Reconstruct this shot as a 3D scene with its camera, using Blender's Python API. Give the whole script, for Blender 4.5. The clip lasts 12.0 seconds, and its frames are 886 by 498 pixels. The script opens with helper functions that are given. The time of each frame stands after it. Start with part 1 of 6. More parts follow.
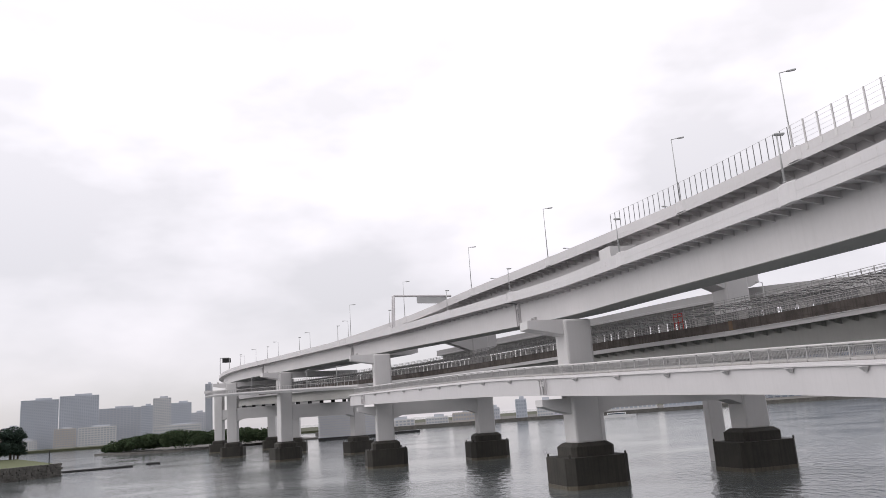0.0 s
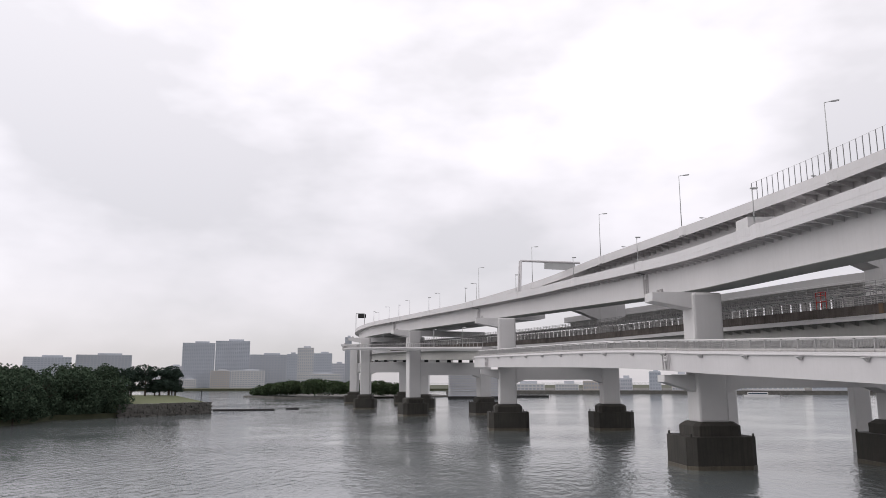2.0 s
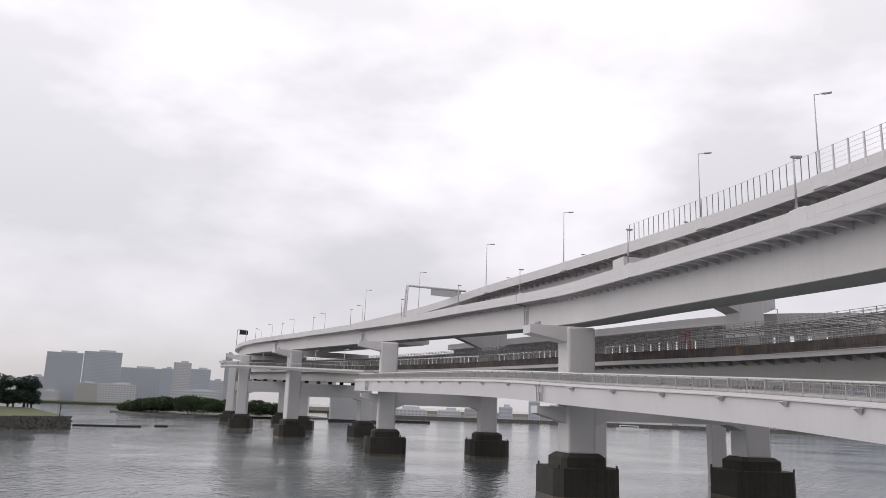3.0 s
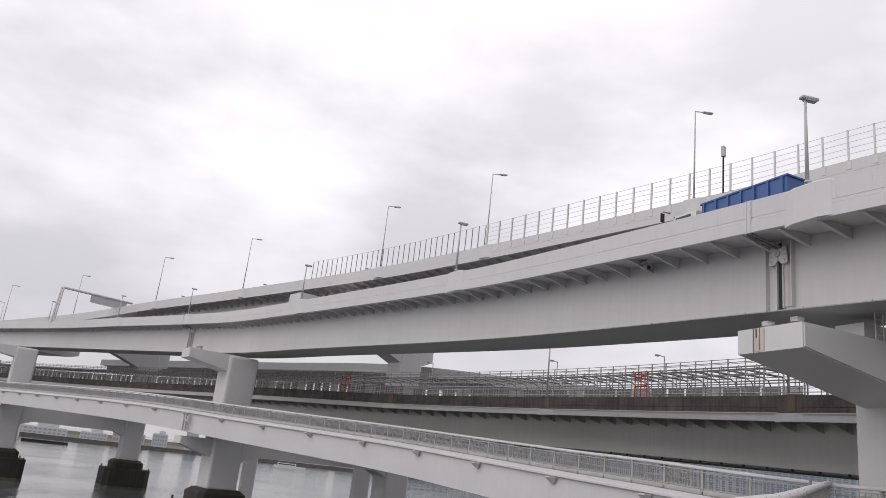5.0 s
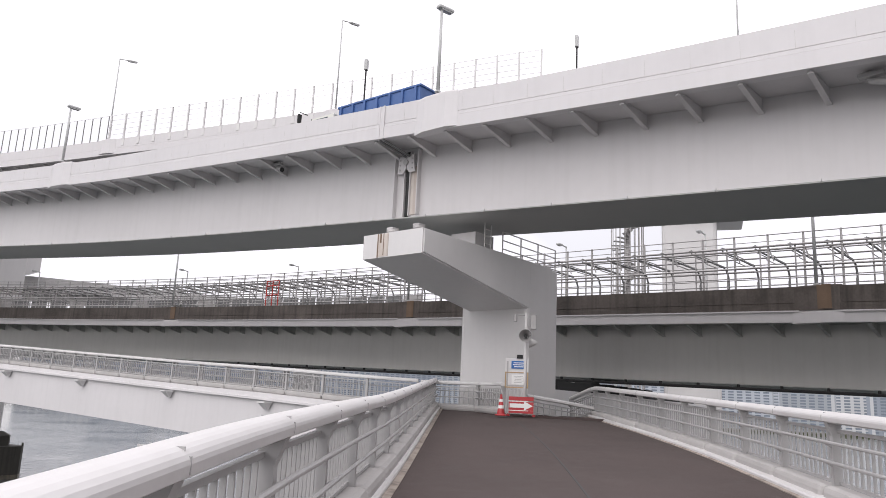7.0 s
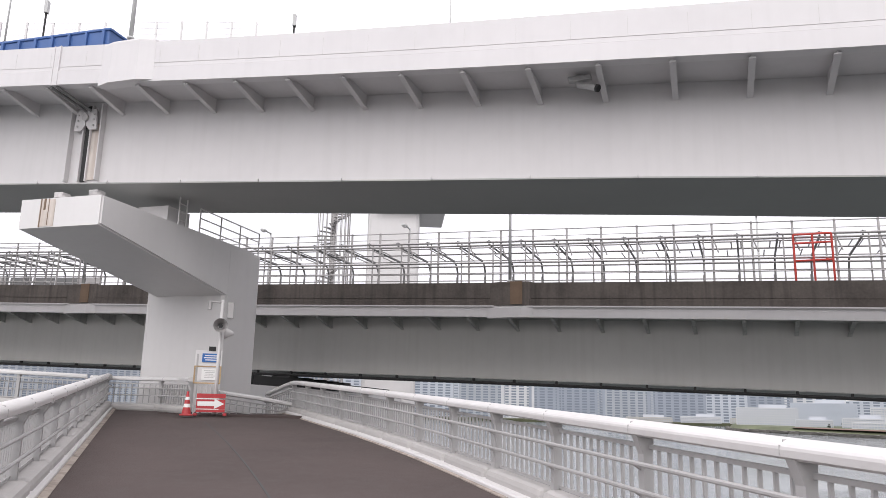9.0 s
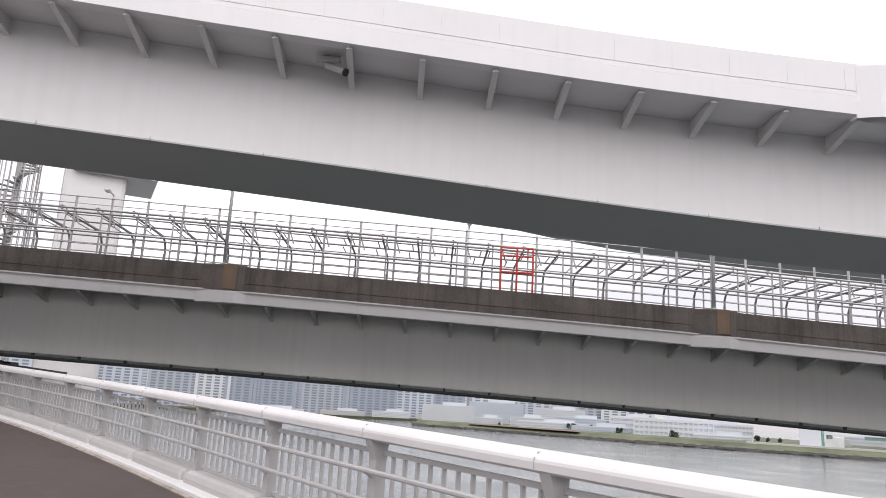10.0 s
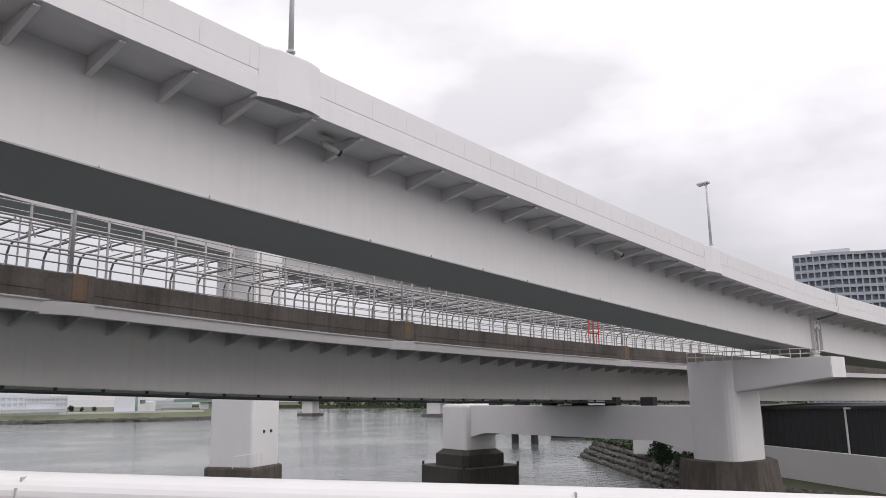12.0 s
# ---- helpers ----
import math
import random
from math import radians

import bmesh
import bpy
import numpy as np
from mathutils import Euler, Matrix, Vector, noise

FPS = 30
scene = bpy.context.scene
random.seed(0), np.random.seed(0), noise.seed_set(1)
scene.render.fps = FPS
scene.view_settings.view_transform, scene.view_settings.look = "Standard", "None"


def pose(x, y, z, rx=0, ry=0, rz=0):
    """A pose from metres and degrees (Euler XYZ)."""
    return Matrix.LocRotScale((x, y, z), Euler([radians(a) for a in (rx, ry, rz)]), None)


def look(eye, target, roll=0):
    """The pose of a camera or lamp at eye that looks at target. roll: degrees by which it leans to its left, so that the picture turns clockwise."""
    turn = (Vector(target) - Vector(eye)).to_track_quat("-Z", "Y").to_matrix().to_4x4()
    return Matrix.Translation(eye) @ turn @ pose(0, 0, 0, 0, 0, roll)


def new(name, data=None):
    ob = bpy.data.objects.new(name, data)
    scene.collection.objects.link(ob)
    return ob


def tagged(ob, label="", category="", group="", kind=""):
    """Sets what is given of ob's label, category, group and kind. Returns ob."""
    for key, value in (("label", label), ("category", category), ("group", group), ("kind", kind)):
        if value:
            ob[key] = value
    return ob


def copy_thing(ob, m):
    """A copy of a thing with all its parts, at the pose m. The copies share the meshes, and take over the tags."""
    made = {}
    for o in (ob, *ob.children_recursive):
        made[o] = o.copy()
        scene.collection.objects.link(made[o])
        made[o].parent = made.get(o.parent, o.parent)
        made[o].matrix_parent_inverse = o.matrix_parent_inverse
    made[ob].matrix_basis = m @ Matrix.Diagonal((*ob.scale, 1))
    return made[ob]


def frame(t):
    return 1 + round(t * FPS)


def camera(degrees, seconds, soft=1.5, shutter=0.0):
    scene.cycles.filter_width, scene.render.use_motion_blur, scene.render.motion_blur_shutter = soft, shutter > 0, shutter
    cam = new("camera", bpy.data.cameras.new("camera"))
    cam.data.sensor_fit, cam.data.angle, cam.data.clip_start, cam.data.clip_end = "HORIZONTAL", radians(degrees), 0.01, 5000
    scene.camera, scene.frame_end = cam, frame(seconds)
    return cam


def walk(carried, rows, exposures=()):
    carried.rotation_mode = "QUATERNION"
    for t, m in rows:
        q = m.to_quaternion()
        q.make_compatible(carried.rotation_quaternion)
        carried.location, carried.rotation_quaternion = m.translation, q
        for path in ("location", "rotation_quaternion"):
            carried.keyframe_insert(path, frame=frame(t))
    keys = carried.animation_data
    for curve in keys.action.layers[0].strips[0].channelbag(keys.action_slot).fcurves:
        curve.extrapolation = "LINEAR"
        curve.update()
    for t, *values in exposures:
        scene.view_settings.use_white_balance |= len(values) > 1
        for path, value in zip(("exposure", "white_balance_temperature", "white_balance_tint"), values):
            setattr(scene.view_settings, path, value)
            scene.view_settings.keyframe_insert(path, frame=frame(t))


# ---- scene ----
cam = camera(61.08, 12.0, soft=0.7)
PATH = [
    (0, pose(0.000, 0.000, 9.457, 102.38, 4.03, -0.76)),
    (0.5, pose(0.461, 0.196, 9.474, 100.91, 2.58, 5.34)),
    (1, pose(0.924, 0.385, 9.497, 99.41, 0.74, 7.85)),
    (1.5, pose(1.378, 0.582, 9.531, 99.70, 1.10, 9.79)),
    (2, pose(1.819, 0.800, 9.576, 99.98, 0.13, 9.12)),
    (2.5, pose(2.257, 1.025, 9.625, 101.12, -0.75, 6.77)),
    (3, pose(2.711, 1.244, 9.678, 101.90, -2.01, 0.43)),
    (3.2, pose(2.895, 1.333, 9.698, 102.71, -2.49, -1.86)),
    (4.8, pose(4.392, 2.108, 9.867, 106.22, -6.06, -21.60)),
    (5, pose(4.580, 2.241, 9.877, 106.32, -6.32, -24.24)),
    (5.5, pose(5.049, 2.598, 9.894, 105.45, -5.77, -32.12)),
    (6, pose(5.505, 2.988, 9.907, 104.19, -4.30, -39.15)),
    (6.5, pose(5.963, 3.335, 9.923, 102.69, -3.18, -45.32)),
    (6.7, pose(6.142, 3.471, 9.932, 102.25, -3.01, -47.70)),
    (8.3, pose(7.562, 4.338, 10.082, 101.82, -0.58, -63.61)),
    (8.5, pose(7.720, 4.443, 10.090, 101.87, -0.76, -66.24)),
    (9, pose(8.123, 4.727, 10.116, 101.98, -1.19, -73.41)),
    (9.5, pose(8.547, 4.964, 10.152, 102.35, -2.41, -83.74)),
    (10, pose(9.017, 5.150, 10.176, 102.22, -3.05, -95.86)),
    (10.5, pose(9.492, 5.343, 10.201, 102.08, -2.21, -109.10)),
    (11, pose(9.976, 5.399, 10.216, 101.49, -1.27, -121.29)),
    (11.5, pose(10.440, 5.472, 10.243, 101.10, -0.33, -132.91)),
    (12, pose(10.887, 5.520, 10.257, 100.82, 0.95, -144.04)),
]
walk(cam, PATH, [(0, -0.26), (1.5, -0.33), (3.2, -0.40), (4.8, -0.50), (5.5, -0.44), (6.0, -0.38), (6.7, -0.03), (8.3, 0.26), (9.5, 0.35), (10.5, 0.24), (11.5, 0.03), (12, -0.09)])

# ---- sky and light ----
world = bpy.data.worlds.new("overcast_sky")
scene.world = world
world.use_nodes = True
wn, wl = world.node_tree.nodes, world.node_tree.links
wn.clear()
w_out = wn.new("ShaderNodeOutputWorld")
w_bg = wn.new("ShaderNodeBackground")
w_co = wn.new("ShaderNodeTexCoord")
w_sep = wn.new("ShaderNodeSeparateXYZ")
w_map = wn.new("ShaderNodeMapping")
w_map.inputs["Scale"].default_value = (1.0, 1.0, 2.2)
w_map.inputs["Location"].default_value = (2.3, 0.7, 0.35)
w_n1 = wn.new("ShaderNodeTexNoise")
w_n1.inputs["Scale"].default_value, w_n1.inputs["Detail"].default_value, w_n1.inputs["Roughness"].default_value = 2.6, 5.0, 0.5
w_r1 = wn.new("ShaderNodeValToRGB")
w_r1.color_ramp.elements[0].position, w_r1.color_ramp.elements[0].color = 0.44, (0, 0, 0, 1)
w_r1.color_ramp.elements[1].position, w_r1.color_ramp.elements[1].color = 0.69, (1, 1, 1, 1)
w_h = wn.new("ShaderNodeValToRGB")
w_h.color_ramp.elements[0].position, w_h.color_ramp.elements[0].color = 0.0, (0.84, 0.79, 0.84, 1)
w_h.color_ramp.elements[1].position, w_h.color_ramp.elements[1].color = 0.36, (1.60, 1.52, 1.59, 1)
e = w_h.color_ramp.elements.new(0.14)
e.color = (1.12, 1.055, 1.11, 1)
w_d = wn.new("ShaderNodeValToRGB")
w_d.color_ramp.elements[0].position, w_d.color_ramp.elements[0].color = 0.0, (0.67, 0.64, 0.67, 1)
w_d.color_ramp.elements[1].position, w_d.color_ramp.elements[1].color = 0.55, (1.20, 1.15, 1.19, 1)
w_mix = wn.new("ShaderNodeMix")
w_mix.data_type = "RGBA"
w_sky = wn.new("ShaderNodeTexSky")
w_sky.sky_type, w_sky.sun_disc = "NISHITA", False
w_sky.sun_elevation, w_sky.sun_rotation = radians(40), radians(262)
w_add = wn.new("ShaderNodeMix")
w_add.data_type = "RGBA"
w_add.inputs["Factor"].default_value = 0.02
wl.new(w_co.outputs["Generated"], w_sep.inputs[0])
wl.new(w_co.outputs["Generated"], w_map.inputs["Vector"])
wl.new(w_map.outputs["Vector"], w_n1.inputs["Vector"])
wl.new(w_n1.outputs["Fac"], w_r1.inputs["Fac"])
wl.new(w_sep.outputs["Z"], w_h.inputs["Fac"])
wl.new(w_sep.outputs["Z"], w_d.inputs["Fac"])
wl.new(w_r1.outputs["Color"], w_mix.inputs["Factor"])
wl.new(w_d.outputs["Color"], w_mix.inputs["A"])
wl.new(w_h.outputs["Color"], w_mix.inputs["B"])
wl.new(w_mix.outputs["Result"], w_add.inputs["A"])
wl.new(w_sky.outputs["Color"], w_add.inputs["B"])
wl.new(w_add.outputs["Result"], w_bg.inputs["Color"])
w_dot = wn.new("ShaderNodeVectorMath")
w_dot.operation = "DOT_PRODUCT"
w_dot.inputs[1].default_value = (-0.42, 0.82, 0.39)
w_rng = wn.new("ShaderNodeMapRange")
w_rng.inputs["From Min"].default_value, w_rng.inputs["From Max"].default_value = -0.9, 0.9
w_rng.inputs["To Min"].default_value, w_rng.inputs["To Max"].default_value = 0.82, 1.06
wl.new(w_co.outputs["Generated"], w_dot.inputs[0])
wl.new(w_dot.outputs["Value"], w_rng.inputs["Value"])
wl.new(w_rng.outputs["Result"], w_bg.inputs["Strength"])
wl.new(w_bg.outputs[0], w_out.inputs[0])

sun_data = bpy.data.lights.new("sun", "SUN")
sun_data.energy, sun_data.angle, sun_data.color = 1.1, radians(70), (1.0, 0.98, 0.95)
sun = new("sun", sun_data)
sun.matrix_world = look((0, 0, 60), (70, 10, 0))


# ---- materials ----
def material(name, color, rough=0.6, metal=0.0, vary=0.12, scale=1.5, fine=20.0, bump=0.05, dirt=None, streak=0.0, per_piece=0.0, spec=0.5):
    """Painted, stained or worn surface: two scales of noise, optional vertical streaks of dirt, fine relief."""
    m = bpy.data.materials.new(name)
    m.use_nodes = True
    n, l = m.node_tree.nodes, m.node_tree.links
    p = n["Principled BSDF"]
    p.inputs["Roughness"].default_value, p.inputs["Metallic"].default_value = rough, metal
    p.inputs["Specular IOR Level"].default_value = spec
    co = n.new("ShaderNodeTexCoord")
    a = n.new("ShaderNodeTexNoise")
    a.inputs["Scale"].default_value, a.inputs["Detail"].default_value = scale, 4.0
    b = n.new("ShaderNodeTexNoise")
    b.inputs["Scale"].default_value, b.inputs["Detail"].default_value = fine, 3.0
    l.new(co.outputs["Object"], a.inputs["Vector"])
    l.new(co.outputs["Object"], b.inputs["Vector"])
    mul = n.new("ShaderNodeMath")
    mul.operation = "MULTIPLY_ADD"
    mul.inputs[1].default_value = 0.35
    l.new(b.outputs["Fac"], mul.inputs[0])
    l.new(a.outputs["Fac"], mul.inputs[2])
    mr = n.new("ShaderNodeMapRange")
    mr.inputs["From Min"].default_value, mr.inputs["From Max"].default_value = 0.35, 1.0
    mr.inputs["To Min"].default_value, mr.inputs["To Max"].default_value = 1.0 - vary, 1.0 + vary
    l.new(mul.outputs[0], mr.inputs["Value"])
    val = mr.outputs["Result"]
    if per_piece:
        oi = n.new("ShaderNodeObjectInfo")
        pm = n.new("ShaderNodeMapRange")
        pm.inputs["To Min"].default_value, pm.inputs["To Max"].default_value = 1.0 - per_piece, 1.0 + per_piece
        l.new(oi.outputs["Random"], pm.inputs["Value"])
        mm = n.new("ShaderNodeMath")
        mm.operation = "MULTIPLY"
        l.new(val, mm.inputs[0])
        l.new(pm.outputs["Result"], mm.inputs[1])
        val = mm.outputs[0]
    hsv = n.new("ShaderNodeHueSaturation")
    hsv.inputs["Color"].default_value = (*color, 1)
    l.new(val, hsv.inputs["Value"])
    out = hsv.outputs["Color"]
    if dirt:
        st = n.new("ShaderNodeMapping")
        st.inputs["Scale"].default_value = (3.0, 3.0, 0.14)
        l.new(co.outputs["Object"], st.inputs["Vector"])
        s = n.new("ShaderNodeTexNoise")
        s.inputs["Scale"].default_value, s.inputs["Detail"].default_value = 1.3, 6.0
        l.new(st.outputs["Vector"], s.inputs["Vector"])
        sr = n.new("ShaderNodeMapRange")
        sr.inputs["From Min"].default_value, sr.inputs["From Max"].default_value = 0.47, 0.72
        sr.inputs["To Max"].default_value = streak
        l.new(s.outputs["Fac"], sr.inputs["Value"])
        mx = n.new("ShaderNodeMix")
        mx.data_type = "RGBA"
        l.new(sr.outputs["Result"], mx.inputs["Factor"])
        l.new(out, mx.inputs["A"])
        mx.inputs["B"].default_value = (*dirt, 1)
        out = mx.outputs["Result"]
    l.new(out, p.inputs["Base Color"])
    if bump:
        bp = n.new("ShaderNodeBump")
        bp.inputs["Strength"].default_value, bp.inputs["Distance"].default_value = bump, 0.02
        l.new(b.outputs["Fac"], bp.inputs["Height"])
        l.new(bp.outputs["Normal"], p.inputs["Normal"])
    return m


M_PAINT = material("white_bridge_paint", (0.65, 0.63, 0.635), 0.45, vary=0.05, scale=0.25, fine=3.0, bump=0.02, dirt=(0.42, 0.41, 0.40), streak=0.08)
M_GIRDER = material("grey_girder_paint", (0.62, 0.60, 0.602), 0.5, vary=0.05, scale=0.2, fine=2.5, bump=0.02, dirt=(0.40, 0.39, 0.37), streak=0.09)
M_GIRDER_OLD = material("weathered_girder_paint", (0.50, 0.49, 0.47), 0.55, vary=0.08, scale=0.15, fine=2.0, bump=0.03, dirt=(0.34, 0.33, 0.30), streak=0.16)
# Shade under the lower deck is put into this dark colour, with grime streaks.
M_SHADED_GRIME = material("shade_and_grime_underside_paint", (0.40, 0.40, 0.385), 0.7, vary=0.25, scale=0.4, fine=3.0, bump=0.05, dirt=(0.12, 0.12, 0.11), streak=0.4)
# Bottom flanges darkened here: the girder's underside shade is put into their colour.
M_UNDER = material("grey_green_shaded_underside", (0.37, 0.375, 0.362), 0.6, vary=0.06, scale=0.2, fine=2.5, bump=0.02)
M_RUSTY_PAINT = material("rust_tinted_paint", (0.60, 0.545, 0.50), 0.6, vary=0.12, scale=1.2, fine=6.0, bump=0.05, dirt=(0.30, 0.19, 0.13), streak=0.5)
M_PIER = material("white_pier_paint", (0.66, 0.645, 0.64), 0.5, vary=0.04, scale=0.3, fine=4.0, bump=0.02, dirt=(0.50, 0.49, 0.47), streak=0.08)
M_STAINED = material("stained_parapet_concrete", (0.115, 0.098, 0.088), 0.85, vary=0.5, scale=0.7, fine=9.0, bump=0.3, dirt=(0.035, 0.032, 0.03), streak=0.55)
M_RUST = material("rust_stained_concrete", (0.185, 0.125, 0.085), 0.8, vary=0.2, scale=2.0, bump=0.2, dirt=(0.12, 0.08, 0.05), streak=0.5)
M_FOOT = material("algae_dark_concrete", (0.040, 0.036, 0.030), 0.75, vary=0.4, scale=0.35, fine=4.0, bump=0.5, dirt=(0.022, 0.022, 0.018), streak=0.8)
M_BASE = material("brown_weathered_base", (0.085, 0.07, 0.058), 0.85, vary=0.4, scale=0.5, fine=5.0, bump=0.4, dirt=(0.03, 0.028, 0.025), streak=0.8)
M_FOOT_LOW = material("wet_tide_mark", (0.10, 0.085, 0.06), 0.4, vary=0.35, scale=0.8, fine=6.0, bump=0.4, dirt=(0.02, 0.022, 0.016), streak=0.6)
M_RAIL = material("pale_rail_paint", (0.67, 0.655, 0.65), 0.4, vary=0.05, scale=1.2, fine=15.0, bump=0.02, dirt=(0.5, 0.48, 0.45), streak=0.12)
M_RAIL_G = material("grey_rail_paint", (0.42, 0.412, 0.41), 0.45, vary=0.06, scale=1.5, fine=18.0, bump=0.02, dirt=(0.33, 0.32, 0.31), streak=0.15, per_piece=0.04)
M_KERB = material("pale_kerb_concrete", (0.43, 0.415, 0.405), 0.8, vary=0.10, scale=2.5, fine=40.0, bump=0.12, dirt=(0.33, 0.30, 0.28), streak=0.08, per_piece=0.06)
M_GUTTER = material("stained_gutter_concrete", (0.36, 0.31, 0.27), 0.85, vary=0.3, scale=1.0, fine=14.0, bump=0.25, dirt=(0.10, 0.085, 0.075), streak=0.7)
M_PATH = material("brown_grey_path_asphalt", (0.073, 0.054, 0.051), 0.92, vary=0.2, scale=0.45, fine=110.0, bump=0.35, dirt=(0.10, 0.088, 0.083), streak=0.25)
M_ROAD = material("road_asphalt", (0.06, 0.06, 0.06), 0.9, vary=0.1, scale=0.5, fine=60.0, bump=0.2)
M_STEEL = material("galvanised_steel_tube", (0.44, 0.425, 0.42), 0.5, 0.2, vary=0.12, scale=1.0, fine=20.0, bump=0.03, per_piece=0.1)
M_DARKSTEEL = material("dark_steel_post", (0.20, 0.20, 0.20), 0.5, 0.2, vary=0.1, bump=0.02)
M_LAMP = material("grey_lamp_post_paint", (0.50, 0.505, 0.50), 0.5, vary=0.06, scale=1.0, bump=0.02)
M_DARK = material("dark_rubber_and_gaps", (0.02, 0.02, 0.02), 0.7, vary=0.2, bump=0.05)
M_RED = material("red_scaffold_paint", (0.55, 0.06, 0.045), 0.5, vary=0.12, scale=2.0, bump=0.03)
M_BLUE = material("blue_truck_paint", (0.06, 0.13, 0.33), 0.5, vary=0.12, scale=1.2, bump=0.05)
M_CAB = material("pale_truck_cab_paint", (0.66, 0.66, 0.60), 0.35, vary=0.05, bump=0.0)
M_SIGNBLUE = material("blue_sign_face", (0.02, 0.13, 0.42), 0.4, vary=0.04, bump=0.0)
M_WHITE = material("white_sign_face", (0.80, 0.80, 0.78), 0.5, vary=0.04, bump=0.0)
M_ORANGE = material("red_barrier_plastic", (0.43, 0.035, 0.04), 0.4, vary=0.08, bump=0.02)
M_TAN = material("tan_board_frame", (0.45, 0.32, 0.18), 0.6, vary=0.15, bump=0.05)
M_STONE = material("sea_wall_stone", (0.115, 0.11, 0.10), 0.85, vary=0.4, scale=0.5, fine=3.0, bump=0.5, dirt=(0.07, 0.065, 0.05), streak=0.5)
M_GRASS = material("island_grass", (0.115, 0.13, 0.062), 0.9, vary=0.25, scale=0.06, fine=1.2, bump=0.2)
M_PARK = material("mixed_park_lawn", (0.098, 0.112, 0.060), 0.9, vary=0.55, scale=0.04, fine=0.4, bump=0.2)
M_SOIL = material("dark_woodland_soil", (0.06, 0.065, 0.035), 0.95, vary=0.3, scale=0.1, fine=1.0, bump=0.2)
M_BARK = material("bark", (0.07, 0.055, 0.04), 0.9, vary=0.3, scale=2.0, fine=9.0, bump=0.4)


def leaf_material(name, color):
    m = material(name, color, 0.9, vary=0.3, scale=0.15, fine=1.2, bump=0.0, spec=0.05)
    n, l = m.node_tree.nodes, m.node_tree.links
    g = n.new("ShaderNodeNewGeometry")
    hs = [x for x in n if x.bl_idname == "ShaderNodeHueSaturation"][0]
    mp = n.new("ShaderNodeMapRange")
    mp.inputs["To Min"].default_value, mp.inputs["To Max"].default_value = 0.47, 0.53
    l.new(g.outputs["Random Per Island"], mp.inputs["Value"])
    l.new(mp.outputs["Result"], hs.inputs["Hue"])
    return m


M_LEAF = leaf_material("broad_leaf_foliage", (0.075, 0.108, 0.070))
M_LEAF2 = leaf_material("pine_foliage", (0.056, 0.082, 0.064))
M_LEAF3 = leaf_material("far_wood_foliage", (0.060, 0.085, 0.045))


def water_material():
    m = bpy.data.materials.new("harbour_water")
    m.use_nodes = True
    n, l = m.node_tree.nodes, m.node_tree.links
    p = n["Principled BSDF"]
    p.inputs["Base Color"].default_value = (0.125, 0.14, 0.143, 1)
    p.inputs["Roughness"].default_value = 0.07
    p.inputs["IOR"].default_value = 1.33
    co = n.new("ShaderNodeTexCoord")
    mp = n.new("ShaderNodeMapping")
    mp.inputs["Rotation"].default_value = (0, 0, radians(25))
    mp.inputs["Scale"].default_value = (1.0, 0.45, 1.0)
    l.new(co.outputs["Object"], mp.inputs["Vector"])
    a = n.new("ShaderNodeTexNoise")
    a.inputs["Scale"].default_value, a.inputs["Detail"].default_value, a.inputs["Roughness"].default_value = 1.0, 4.0, 0.55
    b = n.new("ShaderNodeTexNoise")
    b.inputs["Scale"].default_value, b.inputs["Detail"].default_value = 0.035, 3.0
    l.new(mp.outputs["Vector"], a.inputs["Vector"])
    l.new(co.outputs["Object"], b.inputs["Vector"])
    r = n.new("ShaderNodeMapRange")
    r.inputs["From Min"].default_value, r.inputs["From Max"].default_value = 0.38, 0.68
    r.inputs["To Min"].default_value, r.inputs["To Max"].default_value = 0.12, 0.62
    l.new(b.outputs["Fac"], r.inputs["Value"])
    bp = n.new("ShaderNodeBump")
    bp.inputs["Distance"].default_value = 0.45
    l.new(r.outputs["Result"], bp.inputs["Strength"])
    l.new(a.outputs["Fac"], bp.inputs["Height"])
    l.new(bp.outputs["Normal"], p.inputs["Normal"])
    return m


M_WATER = water_material()


def glass_material(name, color, rough=0.15):
    m = bpy.data.materials.new(name)
    m.use_nodes = True
    p = m.node_tree.nodes["Principled BSDF"]
    p.inputs["Base Color"].default_value, p.inputs["Roughness"].default_value = (*color, 1), rough
    return m


M_GLASS = glass_material("dark_window_glass", (0.05, 0.07, 0.09), 0.08)
M_LENS = glass_material("lamp_lens", (0.55, 0.55, 0.55), 0.2)


# ---- building helpers ----
def part(name, bm, mat, parent=None, label="", smooth=False):
    me = bpy.data.meshes.new(name)
    bmesh.ops.recalc_face_normals(bm, faces=bm.faces)
    bm.to_mesh(me)
    bm.free()
    me.materials.append(mat)
    if smooth:
        for f in me.polygons:
            f.use_smooth = True
    ob = new(name, me)
    ob.parent = parent
    if label:
        ob["label"] = label
    return ob


def piece(name, mesh, m, parent):
    """One more object on a shared mesh, at the pose m."""
    ob = new(name, mesh)
    ob.parent = parent
    ob.matrix_basis = m
    return ob


def mesh_of(name, bm, mat):
    me = bpy.data.meshes.new(name)
    bmesh.ops.recalc_face_normals(bm, faces=bm.faces)
    bm.to_mesh(me)
    bm.free()
    me.materials.append(mat)
    return me


def thing(name, label, category, group="", kind="", at=(0, 0, 0)):
    ob = new(name)
    ob.location = at
    ob.empty_display_size = 0.3
    return tagged(ob, label, category, group, kind)


